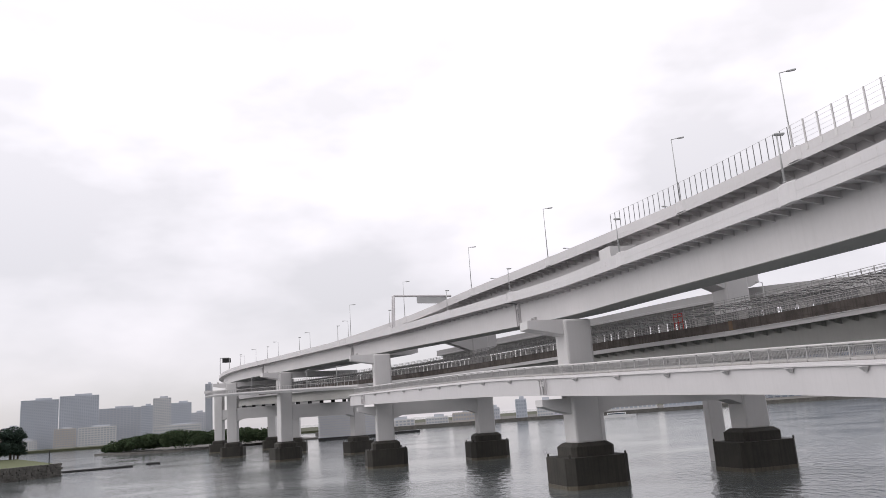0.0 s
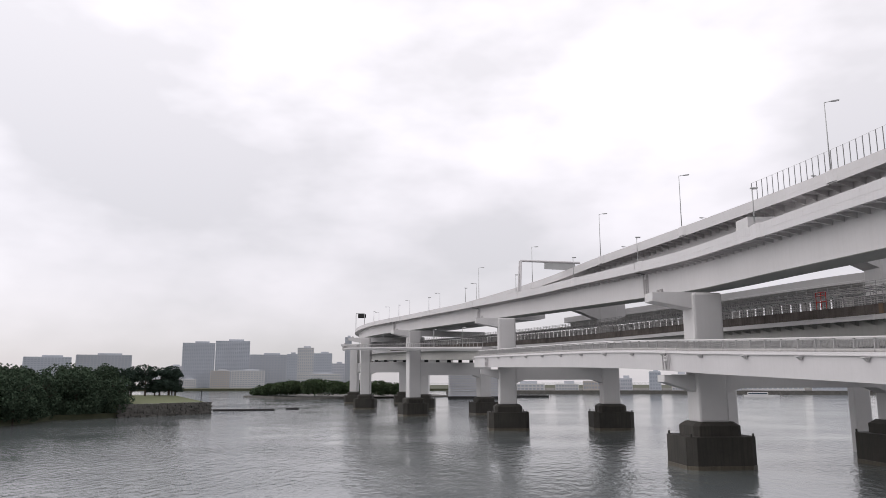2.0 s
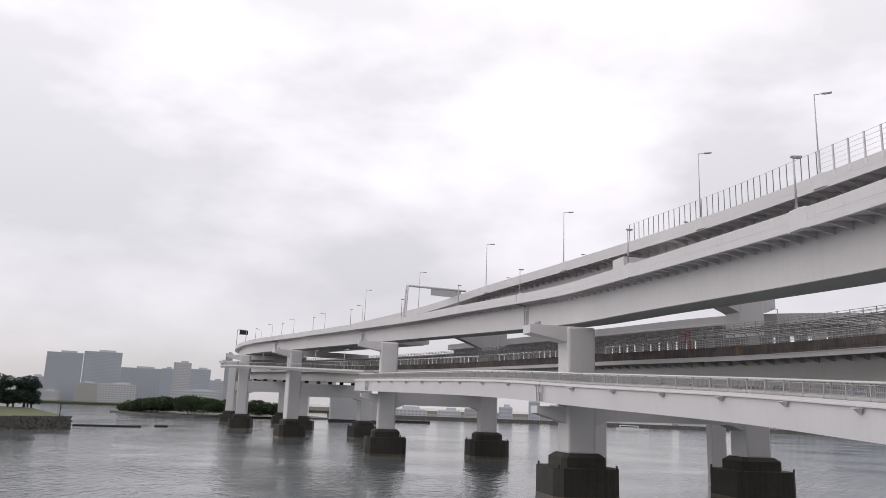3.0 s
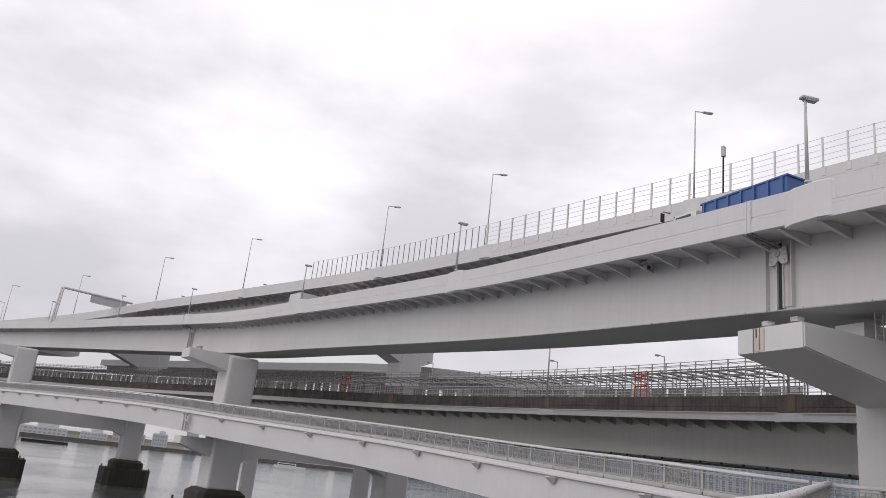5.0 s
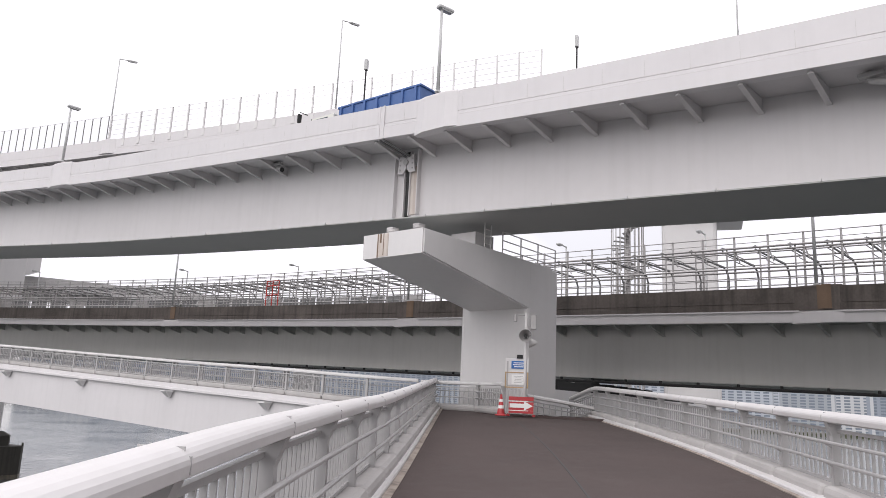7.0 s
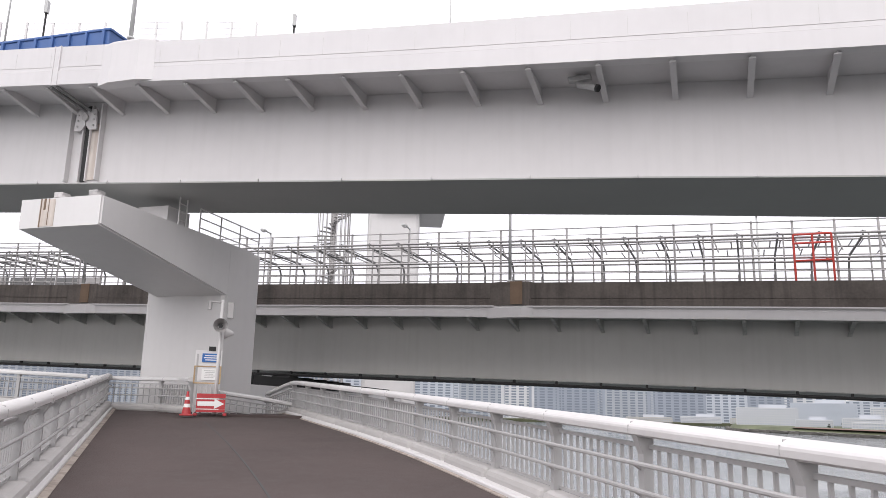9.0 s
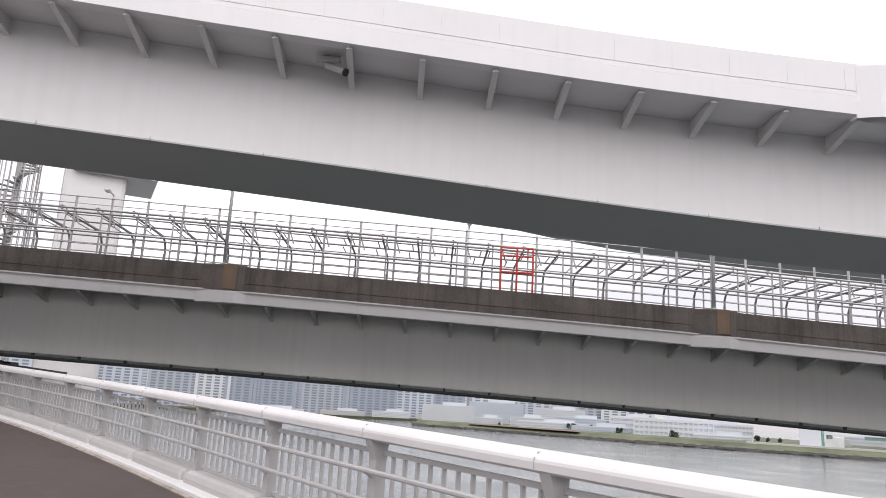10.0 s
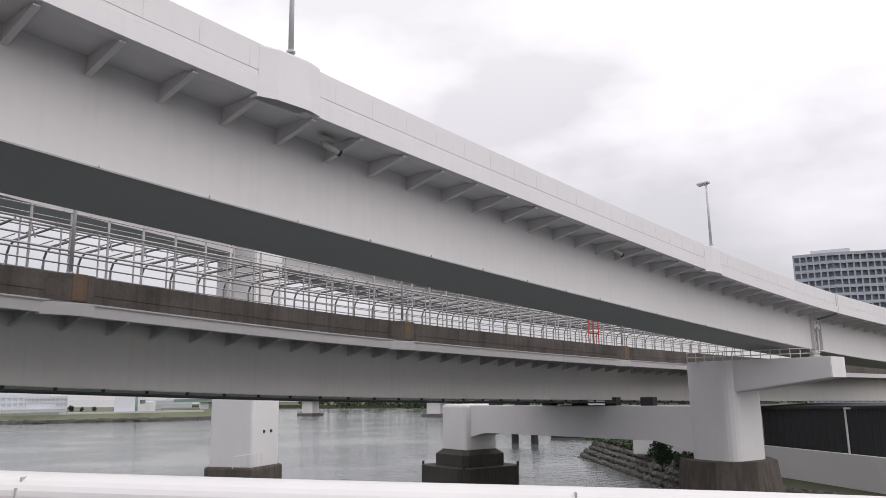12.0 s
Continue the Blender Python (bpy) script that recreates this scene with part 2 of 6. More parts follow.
def box(bm, c, s, m=None, bevel=0.0):
    r = bmesh.ops.create_cube(bm, size=1.0)
    vs = r["verts"]
    for v in vs:
        v.co = Vector((v.co.x * s[0] + c[0], v.co.y * s[1] + c[1], v.co.z * s[2] + c[2]))
    if bevel:
        es = list({e for v in vs for e in v.link_edges})
        q = bmesh.ops.bevel(bm, geom=es, offset=bevel, segments=5 if bevel > 0.5 else 2, affect="EDGES", profile=0.5)
        vs = list({v for f in q["faces"] for v in f.verts} | {v for v in vs if v.is_valid})
    if m is not None:
        bmesh.ops.transform(bm, matrix=m, verts=vs)
    return vs


def prism(bm, outline, z0, z1, top=None):
    """Upright prism over a plan outline; top: outline at z1 when it differs."""
    a = [bm.verts.new((x, y, z0)) for x, y in outline]
    b = [bm.verts.new((x, y, z1)) for x, y in (top or outline)]
    k = len(a)
    for i in range(k):
        bm.faces.new((a[i], a[(i + 1) % k], b[(i + 1) % k], b[i]))
    bm.faces.new(a[::-1])
    bm.faces.new(b)


def rod(bm, p, q, r, sides=8, r2=None):
    p, q = Vector(p), Vector(q)
    d = q - p
    m = Matrix.Translation((p + q) / 2) @ d.to_track_quat("Z", "Y").to_matrix().to_4x4()
    bmesh.ops.create_cone(bm, cap_ends=True, segments=sides, radius1=r, radius2=r if r2 is None else r2, depth=d.length, matrix=m)


def smooth_path(ctrl, step):
    """Catmull-Rom through the control points, resampled at even steps."""
    c = [Vector(p) for p in ctrl]
    c = [2 * c[0] - c[1], *c, 2 * c[-1] - c[-2]]
    pts = []
    for i in range(1, len(c) - 2):
        p0, p1, p2, p3 = c[i - 1:i + 3]
        for k in range(24):
            t = k / 24
            pts.append(0.5 * ((2 * p1) + (p2 - p0) * t + (2 * p0 - 5 * p1 + 4 * p2 - p3) * t * t + (3 * p1 - p0 - 3 * p2 + p3) * t ** 3))
    pts.append(c[-2])
    return even(pts, step)


def even(pts, step):
    pts = [Vector(p) for p in pts]
    total = sum((b - a).length for a, b in zip(pts, pts[1:]))
    n = max(1, round(total / step))
    gap, out, acc, want = total / n, [pts[0]], 0.0, total / n
    for a, b in zip(pts, pts[1:]):
        d = (b - a).length
        while want <= acc + d + 1e-9 and len(out) < n:
            out.append(a.lerp(b, (want - acc) / d))
            want += gap
        acc += d
    out.append(pts[-1])
    return out


def tangents(path):
    t = []
    for i in range(len(path)):
        d = path[min(i + 1, len(path) - 1)] - path[max(i - 1, 0)]
        t.append(d.normalized())
    return t


def side_of(t):
    return Vector((t.y, -t.x, 0)).normalized()


def sweep(bm, path, sec, cap=True):
    """Closed section (offset to the right of the way, rise) carried along the path."""
    rings = []
    for p, t in zip(path, tangents(path)):
        s = side_of(t)
        rings.append([bm.verts.new(p + s * o + Vector((0, 0, z))) for o, z in sec])
    k = len(sec)
    for a, b in zip(rings, rings[1:]):
        for i in range(k):
            bm.faces.new((a[i], a[(i + 1) % k], b[(i + 1) % k], b[i]))
    if cap:
        bm.faces.new(rings[0][::-1])
        bm.faces.new(rings[-1])


def shift(path, off, rise=0.0):
    return [p + side_of(t) * off + Vector((0, 0, rise)) for p, t in zip(path, tangents(path))]


def between(path, y0, y1):
    return [p for p in path if y0 <= p.y <= y1]


def frame_at(p, t, level=True):
    """Pose with x along the way, y to its right turned over (left), z up."""
    x = Vector((t.x, t.y, 0 if level else t.z)).normalized()
    y = Vector((0, 0, 1)).cross(x).normalized()
    z = x.cross(y)
    m = Matrix((x, y, z)).transposed().to_4x4()
    m.translation = p
    return m


# ---- the lines of the decks: x, y, top of the near parapet ----
FRONT = smooth_path([(4, -95, 14.2), (12, -75, 15.2), (17.5, -58, 16.1), (21.6, -39, 17.3), (24.6, -8, 18.8), (25.5, 7, 19.9), (26.0, 21.3, 21.15), (25.5, 36, 22.1), (24.2, 49, 22.8), (19.9, 74, 24.05), (16.2, 92, 24.88), (11.6, 109, 25.9), (3.5, 129.5, 26.75), (-8, 153, 27.25), (-41, 215, 29.0), (-69, 265, 30.0), (-88, 320, 30.8), (-92, 370, 31.4), (-75, 440, 32.4)], 1.76)
# height of the front girder's underside along the same line
FRONT_LOW = smooth_path([(4, -95, 10.4), (12, -75, 11.4), (17.5, -58, 12.3), (21.6, -39, 13.5), (24.6, -8, 15.0), (25.5, 7, 16.05), (26.0, 21.3, 17.04), (25.5, 36, 17.78), (24.2, 49, 18.4), (19.9, 74, 19.55), (16.2, 92, 20.2), (11.6, 109, 21.1), (3.5, 129.5, 22.0), (-8, 153, 22.8), (-41, 215, 24.5), (-69, 265, 25.6), (-88, 320, 26.6), (-92, 370, 27.2), (-75, 440, 28.2)], 1.76)
MIDDLE = smooth_path([(14, -120, 12.2), (26, -85, 12.8), (33.5, -56, 13.45), (37.5, -25, 14.2), (38.8, -5, 14.98), (40, 10, 15.5), (41, 35, 16.22), (39.8, 60, 16.9), (34, 80, 17.1), (25, 98, 17.3), (-1, 158, 18.3), (-35, 219, 19.8), (-63, 269, 21.2), (-83, 322, 22.3), (-88, 370, 23.0), (-71, 440, 23.6)], 1.9)
BACK = smooth_path([(72, -140, 26.6), (76, -90, 27.2), (75, -47, 29.6), (68, -10, 30.6), (55, 26, 35.0), (46, 47, 33.65), (38.2, 67, 32.65), (32, 89, 32.9), (20.5, 117, 32.75), (9.0, 143, 32.6), (-6, 172, 31.4), (-32, 214, 30.2), (-60, 265, 30.6)], 2.0)
WALK2 = smooth_path([(30.4, 24.6, 9.85), (28.8, 27.2, 9.95), (28.2, 32, 10.2), (28.0, 38, 10.45), (26.9, 47, 10.9), (25.2, 57.5, 11.45), (22.4, 66, 11.85), (16.6, 80.5, 12.5), (6.5, 105, 13.6), (-14, 153, 14.6), (-17, 159, 14.7)], 2.0)

# ---- water ----
bm = bmesh.new()
bmesh.ops.create_grid(bm, x_segments=2, y_segments=2, size=4800)
water = part("water", bm, M_WATER)
tagged(water, "calm grey-green harbour water with small ripples", "water", kind="structure")


# ---- bridge decks ----
def bracket_mesh(name, reach, root, tip, mat):
    """Tapered cantilever rib under a deck edge, pointing to +y from the web at 0."""
    bm = bmesh.new()
    for w, dz in ((0.05, 0.0), (0.15, 1.0)):
        if dz == 0.0:
            outline = [(0, 0), (0, -root), (reach, -tip), (reach, 0)]
            vs0 = [bm.verts.new((-w / 2, y, z)) for y, z in outline]
            vs1 = [bm.verts.new((w / 2, y, z)) for y, z in outline]
        else:
            outline = [(0, -root), (0, -root - 0.04), (reach, -tip - 0.04), (reach, -tip)]
            vs0 = [bm.verts.new((-w / 2, y, z)) for y, z in outline]
            vs1 = [bm.verts.new((w / 2, y, z)) for y, z in outline]
        for i in range(4):
            bm.faces.new((vs0[i], vs0[(i + 1) % 4], vs1[(i + 1) % 4], vs1[i]))
        bm.faces.new(vs0[::-1])
        bm.faces.new(vs1)
    return mesh_of(name, bm, mat)


def lamp_bay_mesh(name, height, drop, mat, out=0.24):
    """Thickening of a parapet that carries a lamp post; x along, +y outwards."""
    bm = bmesh.new()
    low = [(-0.98, 0.01), (-0.5, out), (0.5, out), (0.98, 0.01), (0.98, -0.27), (-0.98, -0.27)]
    top = [(-0.94, 0.01), (-0.47, out - 0.02), (0.47, out - 0.02), (0.94, 0.01), (0.94, -0.25), (-0.94, -0.25)]
    prism(bm, low, -drop, height - 0.05)
    prism(bm, low, height - 0.05, height, top)
    band = [(-1.02, 0.033), (-0.52, out + 0.03), (0.52, out + 0.03), (1.02, 0.033), (1.06, -0.2), (-1.06, -0.2)]
    if drop > 1.2:
        prism(bm, band, -drop, -drop + 0.44)
    return mesh_of(name, bm, mat)


def deck(name, label, path, width, girder, edge, depth, mats, y_near, bracket, phase=0.0, low=None):
    """An elevated road: near and far parapet, slab, box girder, ribs under the near edge. low: line of the girder's underside."""
    root = thing(name, label, "viaduct")
    under, web, par, flange = mats
    bm = bmesh.new()
    sweep(bm, path, [(0, 0), (0.28, 0), (0.34, -1.02), (0.34, -edge + 0.02), (0.0, -edge), (-0.03, -edge + 0.01), (-0.03, -edge + 0.47), (0.012, -edge + 0.475), (0.012, -edge + 0.485), (0.0, -edge + 0.49), (0.0, -edge + 0.60), (0.015, -edge + 0.605), (0.015, -edge + 0.62), (0, -edge + 0.625)])
    part("parapet", bm, par, root)
    bm = bmesh.new()
    sweep(bm, path, [(width, 0), (width - 0.28, 0), (width - 0.34, -1.02), (width - 0.34, -edge + 0.02), (width, -edge)])
    part("far_parapet", bm, par, root)
    bm = bmesh.new()
    sweep(bm, path, [(0.35, -1.06), (width - 0.35, -1.06), (width - 0.35, -edge + 0.22), (0.35, -edge + 0.22)])
    part("road_slab", bm, M_ROAD, root)
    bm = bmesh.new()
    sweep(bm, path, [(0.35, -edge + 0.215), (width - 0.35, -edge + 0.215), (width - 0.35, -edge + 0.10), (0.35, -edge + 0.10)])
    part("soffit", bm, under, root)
    g0, g1 = girder
    base = low or shift(path, 0.0, -depth)
    bm = bmesh.new()
    rings = []
    for p, t, q in zip(path, tangents(path), base):
        sd, b = side_of(t), q.z - p.z
        rings.append([bm.verts.new(p + sd * o + Vector((0, 0, z))) for o, z in ((g0, -edge + 0.095), (g1, -edge + 0.095), (g1, b + 0.035), (g0, b + 0.035))])
    for a, b in zip(rings, rings[1:]):
        for i in range(4):
            bm.faces.new((a[i], a[(i + 1) % 4], b[(i + 1) % 4], b[i]))
    bm.faces.new(rings[0][::-1])
    bm.faces.new(rings[-1])
    part("girder", bm, web, root)
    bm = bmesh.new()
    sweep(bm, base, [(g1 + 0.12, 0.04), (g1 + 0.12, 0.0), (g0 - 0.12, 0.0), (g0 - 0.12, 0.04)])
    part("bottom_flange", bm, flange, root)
    rib = bracket_mesh("rib", g0 - 0.12, bracket, 0.12, under)
    for p, t in zip(path, tangents(path)):
        if y_near[0] <= p.y <= y_near[1]:
            q = p + t * phase + side_of(t) * g0 + Vector((0, 0, -edge + 0.095))
            piece("rib", rib, frame_at(q, t), root)
    return root


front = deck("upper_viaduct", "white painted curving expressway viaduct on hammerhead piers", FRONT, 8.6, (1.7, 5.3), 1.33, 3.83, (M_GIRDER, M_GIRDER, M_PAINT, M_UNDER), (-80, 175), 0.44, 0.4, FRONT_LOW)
middle = deck("lower_viaduct", "grey lower road deck with dark stained concrete parapet", MIDDLE, 11.0, (1.7, 9.0), 1.50, 4.12, (M_SHADED_GRIME, M_GIRDER_OLD, M_GIRDER, M_SHADED_GRIME), (-70, 110), 0.5, -0.12)
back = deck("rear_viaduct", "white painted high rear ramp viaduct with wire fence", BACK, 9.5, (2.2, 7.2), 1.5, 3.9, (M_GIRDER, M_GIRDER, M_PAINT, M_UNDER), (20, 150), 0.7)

# dark, weather-stained facing of the lower deck's parapet, and the pipe under its girder
bm = bmesh.new()
sweep(bm, between(MIDDLE, -110, 260), [(-0.035, 0.02), (0.30, 0.02), (0.30, -0.99), (-0.045, -0.99), (-0.045, -0.70), (-0.018, -0.695), (-0.018, -0.675), (-0.035, -0.67)])
part("stained_facing", bm, M_STAINED, middle, "black-streaked weathered concrete")
bm = bmesh.new()
sweep(bm, between(MIDDLE, -90, 120), [(-0.085, -0.995), (0.0, -0.995), (0.0, -1.05), (-0.085, -1.05)])
part("drip_edge", bm, M_PAINT, middle)
bm = bmesh.new()
sweep(bm, shift(between(MIDDLE, -80, 60), 1.45), [(0.07, -4.30), (0.05, -4.25), (0, -4.23), (-0.05, -4.25), (-0.07, -4.30), (-0.05, -4.35), (0, -4.37), (0.05, -4.35)])
part("cable_pipe", bm, M_DARK, middle, "thin black cable pipe")
bm = bmesh.new()
box(bm, (0, 0, 0), (0.10, 0.16, 0.16), bevel=0.02)
clip = mesh_of("pipe_clip", bm, M_DARK)
for i, (p, t) in enumerate(zip(MIDDLE, tangents(MIDDLE))):
    if -75 < p.y < 55:
        piece("pipe_clip", clip, frame_at(p + side_of(t) * 1.48 + Vector((0, 0, -4.19)), t), middle)


def nearest(path, y):
    i = min(range(1, len(path) - 1), key=lambda k: abs(path[k].y - y))
    a, b = (path[i], path[i + 1]) if path[i].y <= y else (path[i - 1], path[i])
    f = (y - a.y) / (b.y - a.y)
    return a.lerp(b, f), (b - a).normalized()


# lamp bays on the parapets
bay_front = lamp_bay_mesh("lamp_bay", 0.03, 1.35, M_PAINT, 0.16)
F_LAMPS = [-64, -34.4, -7.0, 20.5, 47.6, 74, 107, 129, 152, 178, 203, 228, 252]
for y in F_LAMPS:
    p, t = nearest(FRONT, y)
    piece("lamp_bay", bay_front, frame_at(p, t), front)
B_LAMPS = [19.5, 48.3, 70.0, 88.7, 117.9, 142.9, 170, 194]
for y in B_LAMPS:
    p, t = nearest(BACK, y)
    piece("lamp_bay", bay_front, frame_at(p, t), back)
bay_mid = lamp_bay_mesh("lamp_bay", 0.05, 0.99, M_STAINED, 0.14)
bay_low = lamp_bay_mesh("lamp_bay_foot", -1.02, 1.52, M_GIRDER, 0.12)
M_LAMPS = [-51, -27.1, -8.9, 11.3, 35.0, 60.0, 82]
for y in M_LAMPS:
    p, t = nearest(MIDDLE, y)
    piece("lamp_bay", bay_mid, frame_at(p, t), middle)
    piece("lamp_bay_foot", bay_low, frame_at(p, t), middle)
bm = bmesh.new()
prism(bm, [(-0.30, 0.155), (0.24, 0.155), (0.24, 0.10), (-0.30, 0.10)], -0.95, 0.055)
streak_mesh = mesh_of("rust_streak", bm, M_RUST)
for y in M_LAMPS:
    p, t = nearest(MIDDLE, y)
    piece("rust_streak", streak_mesh, frame_at(p, t) @ Matrix.Translation((-0.28, 0, 0)), middle)

# expansion joints: paired stiffeners, a dark gap with rust runs, hinge brackets and drain pipes
def girder_joint(y, path, g0, edge, depth, root, worn=False):
    p, t = nearest(path, y)
    m = frame_at(p, t)
    high, mid = depth - edge - 0.1, (-edge - depth) / 2
    bm = bmesh.new()
    box(bm, (0, -g0 + 0.03, mid), (0.15 if worn else 0.05, 0.08, high), m)
    part("joint_gap", bm, M_DARK, root, "dark gap between girder ends")
    if worn:
        bm = bmesh.new()
        box(bm, (-0.30, -g0 + 0.022, mid - 0.3), (0.42, 0.05, high - 0.7), m)
        part("rust_run", bm, M_RUSTY_PAINT, root, "rust-stained strip of girder paint")
    for s in (-1, 1):
        bm = bmesh.new()
        box(bm, (s * 0.62, -g0 + 0.10, mid), (0.05, 0.22, high), m, bevel=0.012)
        part("stiffener", bm, M_GIRDER, root)
        bm = bmesh.new()
        box(bm, (s * 0.15, -g0 + 0.06, mid), (0.05, 0.12, high), m, bevel=0.01)
        part("end_plate", bm, M_GIRDER, root)
        bm = bmesh.new()
        vs = [bm.verts.new(m @ Vector((s * x, yy, -edge - z))) for yy in (-g0 + 0.13, -g0 + 0.19) for x, z in ((0.02, 0.22), (0.38, 0.22), (0.46, 0.95), (0.16, 0.95), (0.02, 0.78))]
        for k in range(5):
            bm.faces.new((vs[k], vs[(k + 1) % 5], vs[5 + (k + 1) % 5], vs[5 + k]))
        bm.faces.new(vs[:5])
        bm.faces.new(vs[5:])
        hp = part("hinge_bracket", bm, M_GIRDER, root, "bolted hinge bracket beside the girder gap")
        for k in range(3):
            bm = bmesh.new()
            rod(bm, m @ Vector((s * 0.32, -g0 + 0.18, -edge - 0.4 - 0.2 * k)), m @ Vector((s * 0.32, -g0 + 0.22, -edge - 0.4 - 0.2 * k)), 0.035, 8)
            part("bolt", bm, M_STEEL, hp)
    bm = bmesh.new()
    rod(bm, m @ Vector((0, -g0 + 0.16, -edge - 0.52)), m @ Vector((0, -g0 + 0.26, -edge - 0.52)), 0.12, 14)
    part("pin", bm, M_STEEL, root)
    bm = bmesh.new()
    box(bm, (0.11, 0.015, -edge / 2), (0.035, 0.07, edge + 0.02), m)
    box(bm, (-0.11, 0.015, -edge / 2), (0.035, 0.07, edge + 0.02), m)
    box(bm, (0, 0.004, -edge / 2), (0.2, 0.05, edge), m)
    part("parapet_cover", bm, M_PAINT, root)
    for dx in (0.05, -0.16):
        bm = bmesh.new()
        rod(bm, m @ Vector((dx + 0.1, -0.05, -edge - 0.03)), m @ Vector((dx - 0.05, -g0 + 0.25, -edge - 0.3)), 0.05, 8)
        part("drain_spout", bm, M_DARKSTEEL, root)


for y, deep in ((-52, 3.8), (23.25, 4.1), (108.2, 4.75), (174, 4.4), (236, 4.4)):
    girder_joint(y, FRONT, 1.7, 1.33, deep, front, y == 23.25)


# panel joints on the front parapet, lugs along the girder's lower edge
bm = bmesh.new()
box(bm, (0, 0.001, -0.44), (0.006, 0.006, 0.50))
joint_me = mesh_of("panel_joint", bm, M_GIRDER_OLD)
bm = bmesh.new()
box(bm, (0, 0.10, 0.0), (0.04, 0.05, 0.07), bevel=0.008)
lug_me = mesh_of("lug", bm, M_GIRDER)
stations = even(FRONT, 1.40)
low_stations = even(FRONT_LOW, 2.8)
for p, t in zip(low_stations, tangents(low_stations)):
    if -70 < p.y < 80:
        piece("lug", lug_me, frame_at(p + side_of(t) * 1.62 + Vector((0, 0, 0.05)), t), front)
for i, (p, t) in enumerate(zip(stations, tangents(stations))):
    if -70 < p.y < 80:
        piece("panel_joint", joint_me, frame_at(p, t), front)

# another ramp far behind the lower road
REAR = smooth_path([(74, 10, 17.6), (70, 30, 18.2), (62, 55, 19.2), (52, 80, 21.2), (41.5, 104, 23.4), (30, 133, 24.2), (20, 155, 24.6), (2, 190, 25)], 3.0)
ramp = thing("rear_ramp", "pale concrete ramp running behind the lower road", "viaduct")
bm = bmesh.new()
sweep(bm, REAR, [(0, 0), (0.3, 0), (0.3, -1.0), (0.0, -1.35), (-0.04, -1.3), (-0.04, -1.0), (0, -0.97)])
part("parapet", bm, M_PIER, ramp)
bm = bmesh.new()
sweep(bm, REAR, [(0.32, -0.95), (7, -0.95), (7, -1.25), (5.4, -1.3), (5.2, -2.6), (1.8, -2.6), (1.6, -1.3), (0.32, -1.25)])
part("girder", bm, M_GIRDER_OLD, ramp)
for y in (40, 66, 112, 140):
    p, t = nearest(REAR, y)
    c = p + side_of(t) * 3.4
    bm = bmesh.new()
    box(bm, (c.x, c.y, (p.z - 2.6 - 2) / 2), (2.2, 2.2, p.z - 2.6 + 2), bevel=0.2)
    part("column", bm, M_PIER, ramp)

# ---- street lamps ----
def street_lamp(kind, height, arm, head, mat_label):
    """Tapered pole, short arm and a head; arm reaches along +x."""
    root = thing("street_lamp", mat_label, "street lamp", kind)
    bm = bmesh.new()
    rod(bm, (0, 0, 0), (0, 0, height), 0.075, 10, 0.05)
    rod(bm, (0, 0, 0), (0, 0, 0.06), 0.12, 10, 0.12)
    part("pole", bm, M_LAMP, root, smooth=True)
    bm = bmesh.new()
    rod(bm, (0, 0, height - 0.06), (arm, 0, height - 0.02), 0.045, 8)
    part("arm", bm, M_LAMP, root)
    bm = bmesh.new()
    box(bm, (arm + head * 0.4, 0, height - 0.03), (head, 0.26, 0.14), bevel=0.05)
    hd_ = part("lamp_head", bm, M_LAMP, root)
    bm = bmesh.new()
    box(bm, (arm + head * 0.45, 0, height - 0.115), (head * 0.7, 0.2, 0.05), bevel=0.015)
    part("lens", bm, M_LENS, hd_)
    return root


lamp_a = street_lamp("lamps on the front viaduct", 3.45, -0.12, 0.72, "slim grey street lamp standing on the white parapet")
lamp_b = street_lamp("lamps on the rear viaduct", 8.0, 0.75, 0.9, "tall grey street lamp with short arm on the rear ramp")
lamp_c = street_lamp("lamps on the lower road", 7.6, 0.2, 0.6, "thin grey pole on the stained lower parapet")


def set_lamps(src, path, ys, rise, out=0.05, turn=90):
    first = True
    for y in ys:
        p, t = nearest(path, y)
        s = side_of(t)
        m = Matrix.Translation(p - s * out + Vector((0, 0, rise))) @ Matrix.Rotation(math.atan2(s.y, s.x) + radians(turn), 4, "Z")
        if first:
            src.matrix_basis, first = m, False
        else:
            copy_thing(src, m)


set_lamps(lamp_a, FRONT, F_LAMPS, 0.13, 0.0, -12)
set_lamps(lamp_b, BACK, B_LAMPS, 0.13, 0.0, -42)
set_lamps(lamp_c, MIDDLE, [-51, -27.1, -8.9, 11.3, 35.0, 60.0], 0.05, 0.0, 80)
# lamps of the far carriageway and the far bend, seen over the parapets
lamp_d = street_lamp("lamps beyond the far parapet", 3.4, 0.9, 0.7, "short curved street lamp on the far parapet")
set_lamps(lamp_d, shift(BACK, 9.3), [52, 80, 104, 128, 152], 0.0, 0.0, 180)
lamp_e = street_lamp("lamps on the far side of the front viaduct", 6.5, 0.9, 0.8, "tall grey street lamp on the far parapet")
set_lamps(lamp_e, shift(FRONT, 9.0), [196, 222, 246, 270, 296], 0.0, 0.0, 180)
lamp_f = street_lamp("lamps on the far side of the lower road", 5.3, 0.7, 0.5, "grey street lamp with curved arm on the lower road")
set_lamps(lamp_f, shift(MIDDLE, 10.8), [-24, 0, 20, 30, 44, 58, 72, 90], 0.0, 0.0, 180)


